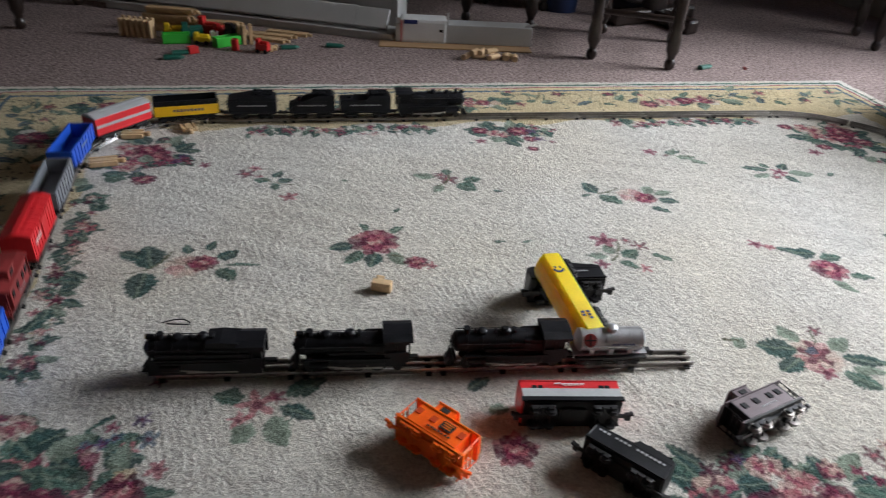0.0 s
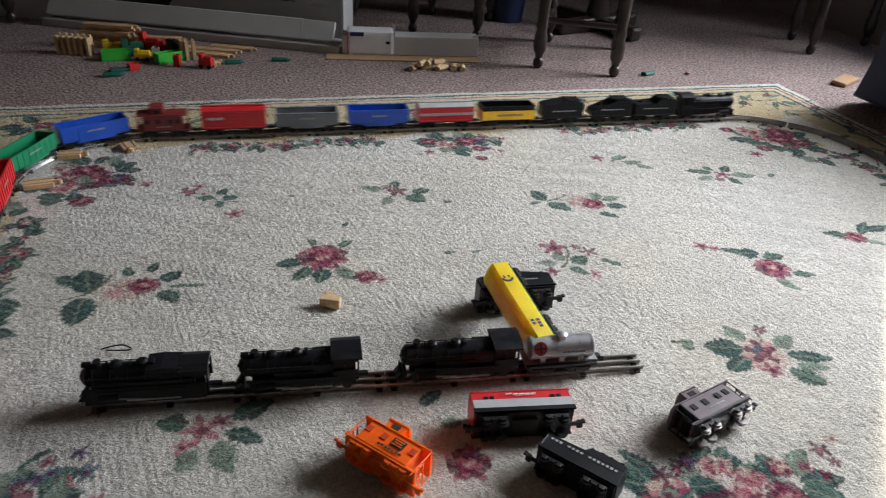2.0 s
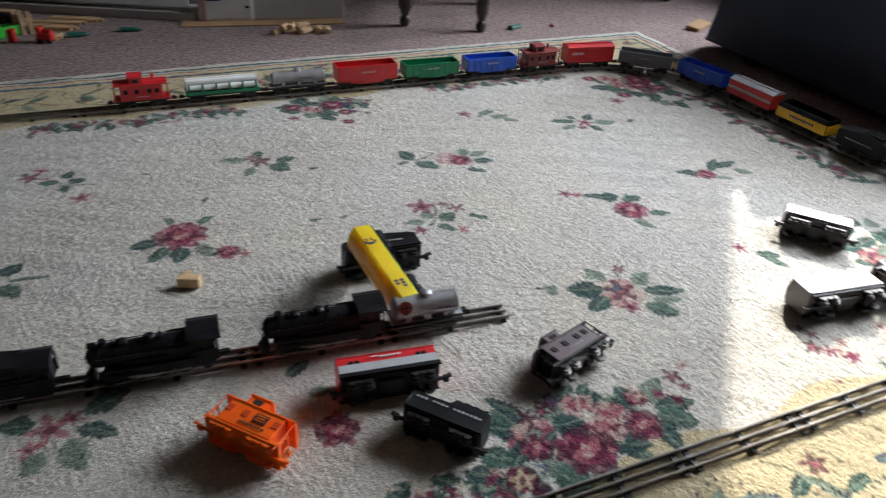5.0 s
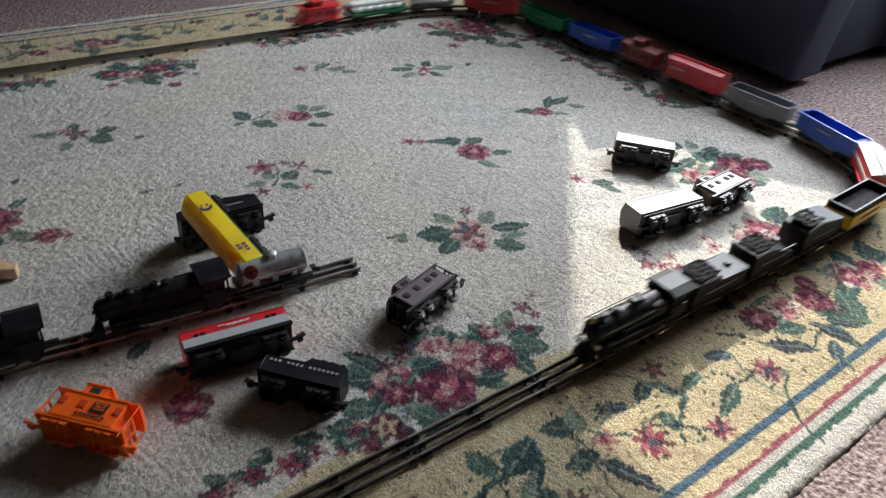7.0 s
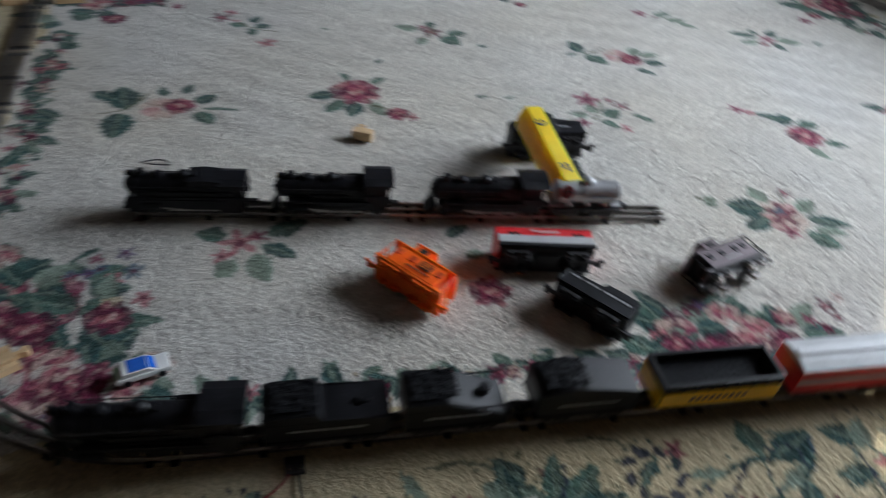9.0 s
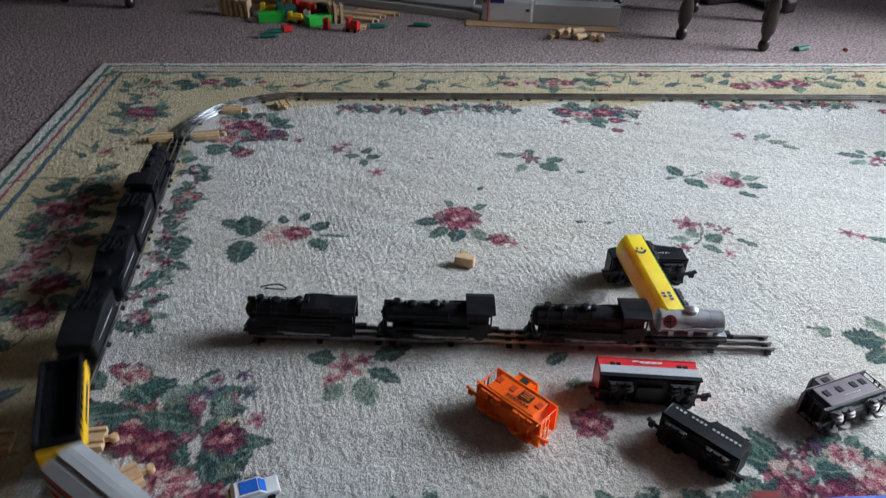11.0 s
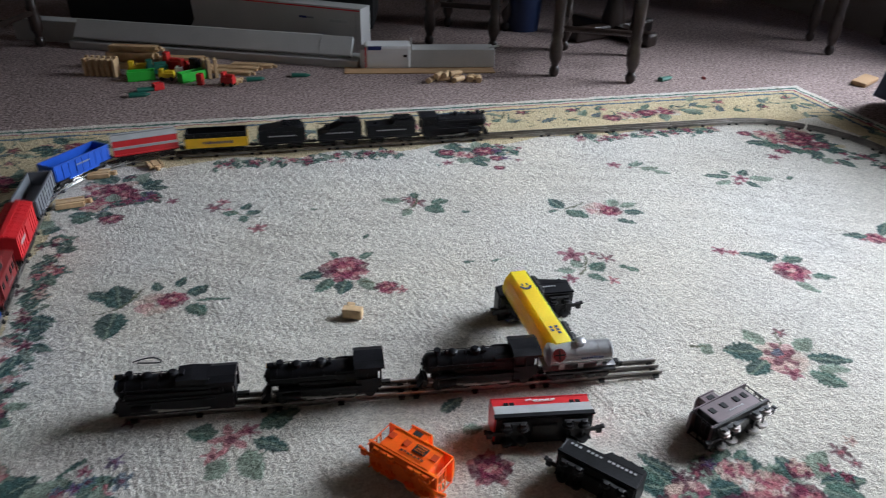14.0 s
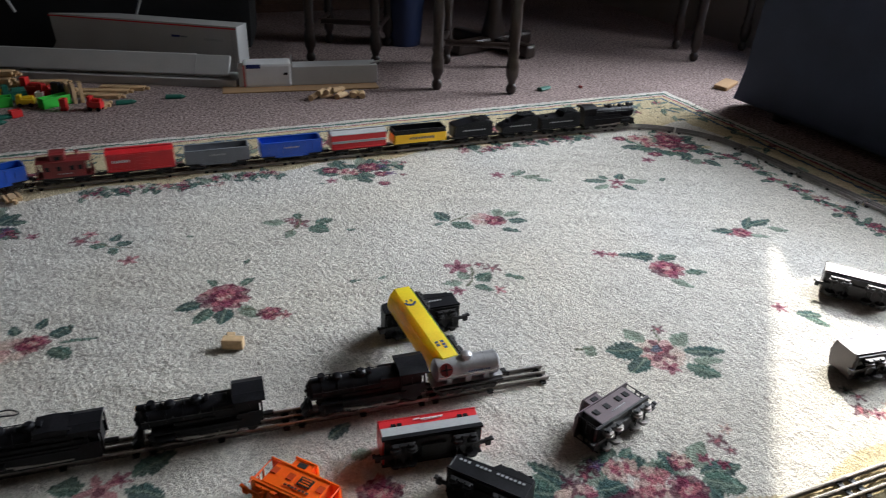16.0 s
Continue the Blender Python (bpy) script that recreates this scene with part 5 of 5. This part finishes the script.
# ---- small things on the rug ----
def wooden_track(label, x, y, heading, length=0.075, z=0.0, wide=0.040):
    top = thing("wooden_track_piece", label, "wooden track", "wooden track pieces", pose(x, y, z, rz=heading))
    bm = B()
    for yy, w, h in ((-wide * 0.41, wide * 0.17, 0.012), (0, wide * 0.42, 0.012), (wide * 0.41, wide * 0.17, 0.012)):
        box(bm, 0, yy, h / 2, length, w, h, bevel=0.0010)
    box(bm, 0, 0, 0.0035, length, wide, 0.007, bevel=0.0008)
    part("board", bm, WOOD, top)
    bm = B()
    box(bm, length / 2 + 0.005, 0, 0.006, 0.010, 0.005, 0.010, bevel=0.0008)
    rod(bm, (length / 2 + 0.013, 0, 0.001), (length / 2 + 0.013, 0, 0.011), 0.006, seg=14)
    part("peg", bm, WOOD, top)
    return top


for x, y, h, l in ((-0.632, 0.440, 10, 0.065), (-0.745, 0.425, 190, 0.060), (-0.592, 0.614, 2, 0.055), (-0.452, 0.655, -70, 0.040), (-0.604, -0.612, 5, 0.050), (-0.535, -0.690, 32, 0.055), (-0.745, -0.612, 188, 0.075), (-0.640, -0.790, 218, 0.085)):
    wooden_track("short grooved maple toy track piece beside the rails", x, y, h, l)
piece = thing("wooden_block", "small pale wooden block on the rug", "toy block", m=pose(-0.006, -0.185, 0.0, rz=-22))
bm = box(B(), 0, 0, 0.0105, 0.040, 0.019, 0.021, bevel=0.003)
part("block", bm, WOOD, piece)
bm = B()
box(bm, -0.006, 0.012, 0.019, 0.016, 0.010, 0.006, rot=Euler((0.4, 0.2, 0.3)).to_matrix(), bevel=0.001)
part("splinter", bm, WOOD, piece)


def wire(name, label, points, r, mat, category="wire"):
    cu = bpy.data.curves.new(name, "CURVE")
    cu.dimensions, cu.bevel_depth, cu.bevel_resolution, cu.resolution_u = "3D", r, 2, 8
    sp = cu.splines.new("NURBS")
    sp.points.add(len(points) - 1)
    for p, q in zip(sp.points, points):
        p.co = (*q, 1)
    sp.use_endpoint_u, sp.order_u = True, 3
    cu.materials.append(mat)
    return tagged(new(name, cu), label, category)


wire("track_pin_wire", "bent dark wire clip on the rug", [(-0.405, -0.245, 0.002), (-0.375, -0.235, 0.004), (-0.352, -0.252, 0.002), (-0.36, -0.262, 0.006), (-0.395, -0.250, 0.003)], 0.0012, DARKMETAL, "wire clip")
wire("power_wire", "dark red power wire lying beside the front rails", [(-0.17, -0.885, 0.004), (-0.20, -0.93, 0.003), (-0.30, -0.925, 0.003), (-0.42, -0.945, 0.003), (-0.52, -0.93, 0.003), (-0.60, -0.97, 0.003), (-0.75, -1.0, 0.003), (-0.95, -1.10, 0.003)], 0.0014, MAROON, "wire")
wire("lead_wire", "black power wire leaving the track clip", [(-0.165, -0.885, 0.004), (-0.160, -0.95, 0.003), (-0.150, -1.05, 0.003), (-0.16, -1.16, 0.003)], 0.0014, BLACK, "wire")
lockon = thing("track_clip", "small dark metal terminal clip at the front rails", "track clip", m=pose(-0.168, YF - 0.026, 0))
part("plate", box(B(), 0, 0, 0.004, 0.024, 0.022, 0.007, bevel=0.001), DARKMETAL, lockon)
for k in (-1, 1):
    part("terminal", rod(B(), (k * 0.006, -0.006, 0.007), (k * 0.006, -0.006, 0.012), 0.003, seg=10), BRIGHT, lockon)

toy = thing("toy_car", "small white toy car with blue windows and green bonnet", "toy car", m=pose(-0.353, -0.717, 0.0, rz=17) @ Matrix.Diagonal((0.92, 0.92, 0.80, 1)))
bm = box(B(), 0, 0, 0.011, 0.074, 0.030, 0.012, bevel=0.003)
prism(bm, [(-0.034, 0.016), (0.018, 0.016), (0.008, 0.0255), (-0.026, 0.0255)], "y", -0.0135, 0.0135)
part("body", bm, WHITE, toy)
part("bonnet", box(B(), -0.026, 0, 0.0172, 0.018, 0.022, 0.0022, bevel=0.0008), TOYGREEN, toy, "green bonnet")
part("roof_window", box(B(), -0.006, 0, 0.0258, 0.026, 0.023, 0.0018, bevel=0.0006), TOYBLUE, toy, "blue window")
part("windscreen", box(B(), 0.013, 0, 0.0215, 0.012, 0.022, 0.0016, rot=Euler((0, radians(43), 0)).to_matrix()), TOYBLUE, toy, "blue window")
for x in (-0.023, 0.023):
    for s in (-1, 1):
        part("wheel", rod(B(), (x, s * 0.0125, 0.006), (x, s * 0.0165, 0.006), 0.006, seg=14), BLACK, toy)

# ---- toys and boxes on the carpet ----
F = FLOOR
BD = -23.5
def long_board(name, label, x0, y0, heading, length, deep, high, mat, z=F, tip=0.0):
    top = thing(name, label, "board", m=pose(x0, y0, z, rx=tip, rz=heading))
    part("slab", box(B(), -length / 2, deep / 2, high / 2, length, deep, high, bevel=0.003), mat, top)
    return top


long_board("white_carton", "long flat white cardboard carton lying on the carpet", 0.250, 1.575, BD, 1.30, 0.13, 0.032, CARD)
b2 = long_board("white_carton", "long white cardboard carton tipped back on another", 0.225, 1.600, BD, 1.25, 0.022, 0.085, CARD, F + 0.048, -38)
part("tape", box(B(), -0.135, -0.0006, 0.040, 0.004, 0.0012, 0.078), LIGHTGREY, b2)
long_board("white_carton", "long white cardboard carton behind the others", 0.10, 1.725, BD, 1.42, 0.08, 0.095, CARD)
b4 = long_board("white_carton", "short white carton with a wrapped paper label", 0.815, 1.488, -8, 0.56, 0.09, 0.075, CARD, F + 0.006)
lab = part("label", box(B(), -0.445, 0.045, 0.044, 0.19, 0.098, 0.096, bevel=0.012), PAPER, b4, "glossy white paper label wrapped round")
part("print", box(B(), -0.500, -0.0050, 0.082, 0.055, 0.0012, 0.016), NAVY, lab, "dark blue printed corner")
part("print", box(B(), -0.5375, -0.0050, 0.044, 0.004, 0.0012, 0.086), RED, lab, "thin red printed line")
part("print", box(B(), -0.375, -0.0050, 0.050, 0.016, 0.0012, 0.010), DARKMETAL, lab)
part("flap", box(B(), -0.350, -0.001, 0.098, 0.006, 0.002, 0.050), CARD, b4)
part("flap", box(B(), -0.004, 0.02, 0.082, 0.05, 0.012, 0.006, rot=Euler((0, radians(-14), 0)).to_matrix()), CARD, b4)
long_board("cardboard_sheet", "flat brown corrugated cardboard sheet under the carton", 0.80, 1.420, -8, 0.62, 0.16, 0.005, BROWNCARD)
bigbox = thing("shipping_box", "large flat white shipping box with a red stripe", "box", m=pose(0.300, 1.800, F, rz=-33) @ Matrix.Diagonal((1.25, 1, 0.92, 1)))
part("carton", box(B(), -0.49, 0.05, 0.105, 0.98, 0.10, 0.21, bevel=0.003), CARD, bigbox)
part("stripe", box(B(), -0.49, -0.0008, 0.200, 0.972, 0.0016, 0.006), RED, bigbox, "thin red printed stripe")
part("print", box(B(), -0.225, -0.0008, 0.150, 0.030, 0.0016, 0.010), NAVY, bigbox)
part("print", box(B(), -0.195, -0.0008, 0.150, 0.026, 0.0014, 0.008), GREY, bigbox)
part("print", box(B(), -0.085, -0.0008, 0.145, 0.070, 0.0014, 0.012), LIGHTGREY, bigbox)
for x in (-0.018, -0.955):
    part("seam", box(B(), x, -0.0008, 0.100, 0.004, 0.0014, 0.190), LIGHTGREY, bigbox)

rnd = random.Random(4)
for k in range(7):    # a stack of long grooved track pieces
    wooden_track("long grooved maple toy track piece in a stack", -0.630 + rnd.uniform(-0.012, 0.012), 1.740 + rnd.uniform(-0.01, 0.01), -14 + rnd.uniform(-5, 5), 0.19, F + 0.013 * k)
for k in range(4):
    wooden_track("curved-looking maple toy track piece on the pile", -0.440 + rnd.uniform(-0.02, 0.02), 1.700 + rnd.uniform(-0.015, 0.01), -20 + rnd.uniform(-8, 8), 0.17, F + 0.013 * k)
for x, y, h, l in ((-0.24, 1.65, -18, 0.19), (-0.27, 1.60, -24, 0.20), (-0.17, 1.68, -20, 0.17)):
    wooden_track("long maple toy track piece lying on the carpet", x, y, h, l, F)
for k in range(6):
    top = thing("wooden_track_piece", "upright maple toy track piece leaning in a row", "wooden track", "wooden track pieces", pose(-0.795 + 0.022 * k, 1.66 - 0.008 * k, F, rz=-20))
    bm = box(B(), 0, 0, 0.034, 0.012, 0.040, 0.068, bevel=0.001)
    box(bm, 0.002, 0.010, 0.070, 0.010, 0.012, 0.010, bevel=0.002)
    part("board", bm, WOOD, top)
for x, y, h in ((-0.335, 1.545, -80), (-0.310, 1.550, -82), (-0.355, 1.560, -78)):
    top = thing("wooden_track_piece", "upright maple toy track piece in the pile", "wooden track", "wooden track pieces", pose(x, y, F, rz=h))
    part("board", box(B(), 0, 0, 0.036, 0.040, 0.012, 0.072, bevel=0.001), WOOD, top)
for x, y, h in ((-0.255, 1.448, 10), (-0.245, 1.470, 35)):
    wooden_track("short maple toy track piece near the pile", x, y, h, 0.05, F)


def toy_wagon(label, mat, x, y, heading, long=0.085, wide=0.034, high=0.030, open_top=True, wheels_on=True):
    top = thing("toy_wagon", label, "toy", "wooden railway toys", pose(x, y, F, rz=heading))
    bm, z0 = B(), 0.010 if wheels_on else 0.001
    if open_top:
        box(bm, 0, 0, z0 + 0.003, long, wide, 0.006)
        for s in (-1, 1):
            box(bm, 0, s * (wide / 2 - 0.002), z0 + high / 2, long, 0.004, high, bevel=0.001)
            box(bm, s * (long / 2 - 0.002), 0, z0 + high / 2, 0.004, wide - 0.008, high, bevel=0.001)
    else:
        box(bm, 0, 0, z0 + high * 0.4, long, wide, high * 0.8, bevel=0.003)
        rod(bm, (-long * 0.1, 0, z0 + high * 0.8), (long * 0.45, 0, z0 + high * 0.8), wide * 0.36, seg=14)
        box(bm, -long * 0.33, 0, z0 + high, long * 0.26, wide * 0.9, high * 0.8, bevel=0.002)
    part("body", bm, mat, top)
    if wheels_on:
        for u in (-0.3, 0.3):
            for s in (-1, 1):
                part("wheel", rod(B(), (u * long, s * wide * 0.38, 0.008), (u * long, s * wide * 0.54, 0.008), 0.008, seg=12), BLACK, top)
    return top


toy_wagon("bright green open toy wagon on the carpet", TOYGREEN, -0.587, 1.555, 8, 0.100, 0.040, 0.036, True, False)
toy_wagon("bright green open toy wagon beside the pile", TOYGREEN, -0.397, 1.520, 32, 0.105, 0.040, 0.036, True, False)
toy_wagon("yellow toy engine behind the green wagon", TOYYELLOW, -0.602, 1.620, 4, 0.075, 0.030, 0.034, False)
toy_wagon("yellow toy wagon on the carpet", TOYYELLOW, -0.492, 1.540, -10, 0.060, 0.028, 0.024, False)
toy_wagon("red toy engine in the pile", TOYRED, -0.472, 1.635, -25, 0.080, 0.032, 0.050, False)
toy_wagon("red toy wagon in the pile", TOYRED, -0.417, 1.605, 30, 0.070, 0.032, 0.040, False)
toy_wagon("black toy engine in the pile", BLACK, -0.377, 1.595, 60, 0.080, 0.034, 0.044, False)
toy_wagon("olive green toy wagon in the pile", TOYDARK, -0.532, 1.605, 15, 0.080, 0.032, 0.040, False)
toy_wagon("red and white toy wagon in the pile", WHITE, -0.447, 1.575, 80, 0.030, 0.026, 0.040, True, False)
toy_wagon("small red toy wagon lying on the carpet", TOYRED, -0.262, 1.425, -25, 0.050, 0.030, 0.030, False)
toy_wagon("small red toy block on the carpet", TOYRED, -0.515, 1.420, 30, 0.036, 0.028, 0.024, True, False)
toy_wagon("red toy block standing by the pile", TOYRED, -0.365, 1.455, 70, 0.022, 0.022, 0.042, True, False)
for x, y, h in ((-0.165, 1.475, 5), (-0.555, 1.405, 15), (-0.575, 1.345, 5), (1.463, 1.215, 20), (0.01, 1.50, -10)):
    top = thing("toy_tree", "small dark green flattened wooden toy tree", "toy tree", "toy trees", pose(x, y, F, rz=h))
    bm = B()
    rod(bm, (-0.032, 0, 0.009), (0.024, 0, 0.009), 0.013, 0.011, seg=12)
    rod(bm, (0.024, 0, 0.009), (0.040, 0, 0.009), 0.011, 0.003, seg=12)
    bm.transform(Matrix.Diagonal((1, 1.1, 0.75, 1)))
    part("crown", bm, TOYDARK, top)
top = thing("toy_bead", "tiny dark red bead on the carpet", "bead", m=pose(1.63, 1.20, F))
part("bead", rod(B(), (0, -0.007, 0.006), (0, 0.007, 0.006), 0.006, seg=12), MAROON, top)
for k in range(11):
    x, y = 0.50 + 0.20 * rnd.random(), 1.315 + 0.05 * rnd.random()
    up = 0.016 if k > 7 else 0.0
    top = thing("wooden_peg", "small turned maple peg in a loose heap", "toy block", "wooden pegs", pose(x, y, F + up, rz=rnd.uniform(0, 180)))
    bm = B()
    rod(bm, (-0.025, 0, 0.011), (0.022, 0, 0.011), 0.011, seg=12)
    rod(bm, (0.022, 0, 0.011), (0.028, 0, 0.011), 0.008, seg=12)
    part("peg", bm, WOOD, top)


# ---- dark dining furniture ----
def turned_leg(bm, x, y, z1):
    turned(bm, x, y, [(F, 0.012), (F + 0.012, 0.021), (F + 0.030, 0.021), (F + 0.042, 0.014), (F + 0.055, 0.017), (F + 0.075, 0.026), (F + 0.12, 0.027), (F + 0.15, 0.020), (F + 0.165, 0.025), (F + 0.18, 0.020), (F + 0.30, 0.024), (z1 - 0.08, 0.020), (z1 - 0.06, 0.026), (z1, 0.024)])
    return bm


def dining_chair(label, x, y, heading, wide=0.38, deep=0.40, stretchers=True):
    top = thing("dining_chair", label, "chair", "dining chairs", pose(x, y, 0, rz=heading))
    for sx in (-1, 1):
        for sy in (-1, 1):
            part("leg", turned_leg(B(), sx * wide / 2, sy * deep / 2, 0.42), DARKWOOD, top, smooth=True)
    if stretchers:
        for sx in (-1, 1):
            part("stretcher", rod(B(), (sx * wide / 2, -deep / 2, 0.135), (sx * wide / 2, deep / 2, 0.135), 0.011, seg=12), DARKWOOD, top)
        part("stretcher", rod(B(), (-wide / 2, 0.0, 0.135), (wide / 2, 0.0, 0.135), 0.013, seg=12), DARKWOOD, top)
    part("seat", box(B(), 0, 0, 0.445, wide + 0.06, deep + 0.06, 0.05, bevel=0.015), DARKWOOD, top)
    for sx in (-1, 1):
        part("back_post", rod(B(), (sx * wide / 2, deep / 2, 0.46), (sx * (wide / 2 - 0.01), deep / 2 + 0.08, 0.98), 0.017, 0.014), DARKWOOD, top)
    part("backrest", box(B(), 0, deep / 2 + 0.07, 0.85, wide, 0.022, 0.22, bevel=0.006), DARKWOOD, top)
    return top


dining_chair("dark-stained wooden chair with turned legs on the carpet", 1.265, 1.471, -27.8, 0.306, 0.44)
dining_chair("dark wooden chair behind the shipping boxes", 0.860, 2.04, -26.7, 0.30, 0.40)
dining_chair("dark wooden chair near the window wall", 2.676, 1.536, 249.3, 0.274, 0.36, False)
dining_chair("dark wooden chair on the shaded carpet", -1.27, 1.985, 164, 0.30, 0.42)
table = thing("dining_table", "dark wooden dining table on a pedestal base", "table", m=pose(1.58, 2.38, 0))
part("tabletop", box(B(), 0, 0, 0.735, 1.5, 0.95, 0.04, bevel=0.012), DARKWOOD, table)
part("pedestal", turned(B(), 0.0, -0.42, [(F + 0.04, 0.055), (F + 0.08, 0.06), (F + 0.2, 0.035), (F + 0.5, 0.045), (0.715, 0.07)]), DARKWOOD, table, smooth=True)
for a in (20, 110, 200, 290):
    bm = box(B(), 0.13, 0, F + 0.035, 0.27, 0.07, 0.065, bevel=0.016)
    bm.transform(Matrix.Translation((0, -0.42, 0)) @ Matrix.Rotation(radians(a), 4, "Z"))
    part("foot", bm, DARKWOOD, table)
bin_ = thing("waste_bin", "dark blue plastic bin under the table", "bin", m=pose(1.18, 2.18, F))
part("bucket", rod(B(), (0, 0, 0), (0, 0, 0.27), 0.085, 0.105, seg=24), BLUEBIN, bin_, smooth=True)
part("rim", rod(B(), (0, 0, 0.265), (0, 0, 0.28), 0.112, seg=24), BLUEBIN, bin_)
bench = thing("black_bag", "large black cloth bag with pale cords behind the boxes", "bag", m=pose(-0.25, 2.45, F, rz=-12))
bm = box(B(), 0, 0, 0.24, 1.45, 0.42, 0.48, bevel=0.07)
for v in bm.verts:
    v.co += 0.02 * noise.noise_vector(v.co * 5)
    v.co.z = max(v.co.z, 0.0)
part("bag_body", bm, BLACKCLOTH, bench, smooth=True)
for a, b in (((-0.33, -0.225, 0.36), (-0.26, -0.235, 0.20)), ((0.30, -0.225, 0.37), (0.22, -0.235, 0.17))):
    part("cord", rod(B(), a, b, 0.006, seg=8), LIGHTGREY, bench, "pale twisted cord")
panel = thing("wooden_cabinet", "low brown wooden cabinet against the wall", "cabinet", m=pose(0.85, 3.35, F))
part("carcass", box(B(), 0, 0, 0.40, 1.5, 0.42, 0.80, bevel=0.006), WALNUT, panel)
for k in (-1, 0, 1):
    dr = part("door", box(B(), k * 0.49, -0.216, 0.40, 0.47, 0.018, 0.70, bevel=0.004), WALNUT, panel)
    part("knob", rod(B(), (k * 0.49 + 0.18, -0.245, 0.42), (k * 0.49 + 0.18, -0.225, 0.42), 0.012, seg=12), DARKMETAL, dr)
scrap = thing("cardboard_scrap", "torn scrap of brown cardboard by the sofa", "cardboard", m=pose(2.27, 1.03, F, rz=25))
part("sheet", box(B(), 0, 0, 0.014, 0.12, 0.06, 0.018, rot=Euler((0.06, -0.08, 0)).to_matrix(), bevel=0.006), BROWNCARD, scrap)

# ---- armchair ----
chair = thing("armchair", "large slate-blue upholstered armchair standing by the window", "armchair", m=pose(0, 0, F))
PROFILE = [(-0.36, 0.03), (-0.38, 0.30), (-0.37, 0.44), (-0.31, 0.51), (-0.17, 0.53), (0.0, 0.60), (0.10, 0.635), (0.22, 0.655), (0.36, 0.675), (0.44, 0.71), (0.485, 0.775), (0.515, 0.85), (0.54, 0.88), (0.57, 0.84), (0.59, 0.75), (0.66, 0.68), (0.74, 0.58), (0.755, 0.40), (0.745, 0.16), (0.81, 0.03)]
for x0, x1 in ((2.09, 2.27), (2.72, 2.90)):
    bm = prism(B(), PROFILE, "x", x0, x1)
    bmesh.ops.bevel(bm, geom=[e for e in bm.edges if abs(e.verts[0].co.x - e.verts[1].co.x) < 1e-5], offset=0.022, segments=3, affect="EDGES", profile=0.6)
    arm = part("arm", bm, SOFA, chair, smooth=True)
    seam = [(y * 0.985 + 0.003, z * 0.985) for y, z in PROFILE[2:-2]]
    bm = B()
    for (y, z), (y2, z2) in zip(seam, seam[1:]):
        rod(bm, (x0 - 0.001, y, z), (x0 - 0.001, y2, z2), 0.004, seg=6)
    part("piping", bm, SOFA, arm)
part("base", box(B(), 2.495, 0.10, 0.17, 0.44, 0.86, 0.28, bevel=0.02), SOFA, chair, smooth=True)
part("seat_cushion", box(B(), 2.495, 0.02, 0.385, 0.43, 0.72, 0.15, bevel=0.04), SOFA, chair, smooth=True)
part("backrest", box(B(), 2.495, 0.60, 0.56, 0.44, 0.24, 0.58, bevel=0.07), SOFA, chair, smooth=True)
for x in (2.14, 2.85):
    for y in (-0.30, 0.58):
        part("foot", box(B(), x, y, 0.016, 0.05, 0.05, 0.032, bevel=0.004), DARKWOOD, chair)


# ---- what moves ----
RUN = np.polyfit([0, 0.5, 1.0, 2.0, 3, 5.5, 6.5, 7, 8, 9, 10.2, 12.5, 13, 14.5, 15.5, 16], [0.754, 1.025, 1.297, 1.869, 2.428, 3.734, 4.272, 4.543, 5.09, 5.644, 6.313, 7.585, 7.855, 8.636, 9.124, 9.355], 7)


def motions():
    for car, back, half in TRAIN:
        walk(car, [(i * 0.2, along_loop(float(np.polyval(RUN, i * 0.2)) - back, half)) for i in range(81)])


motions()
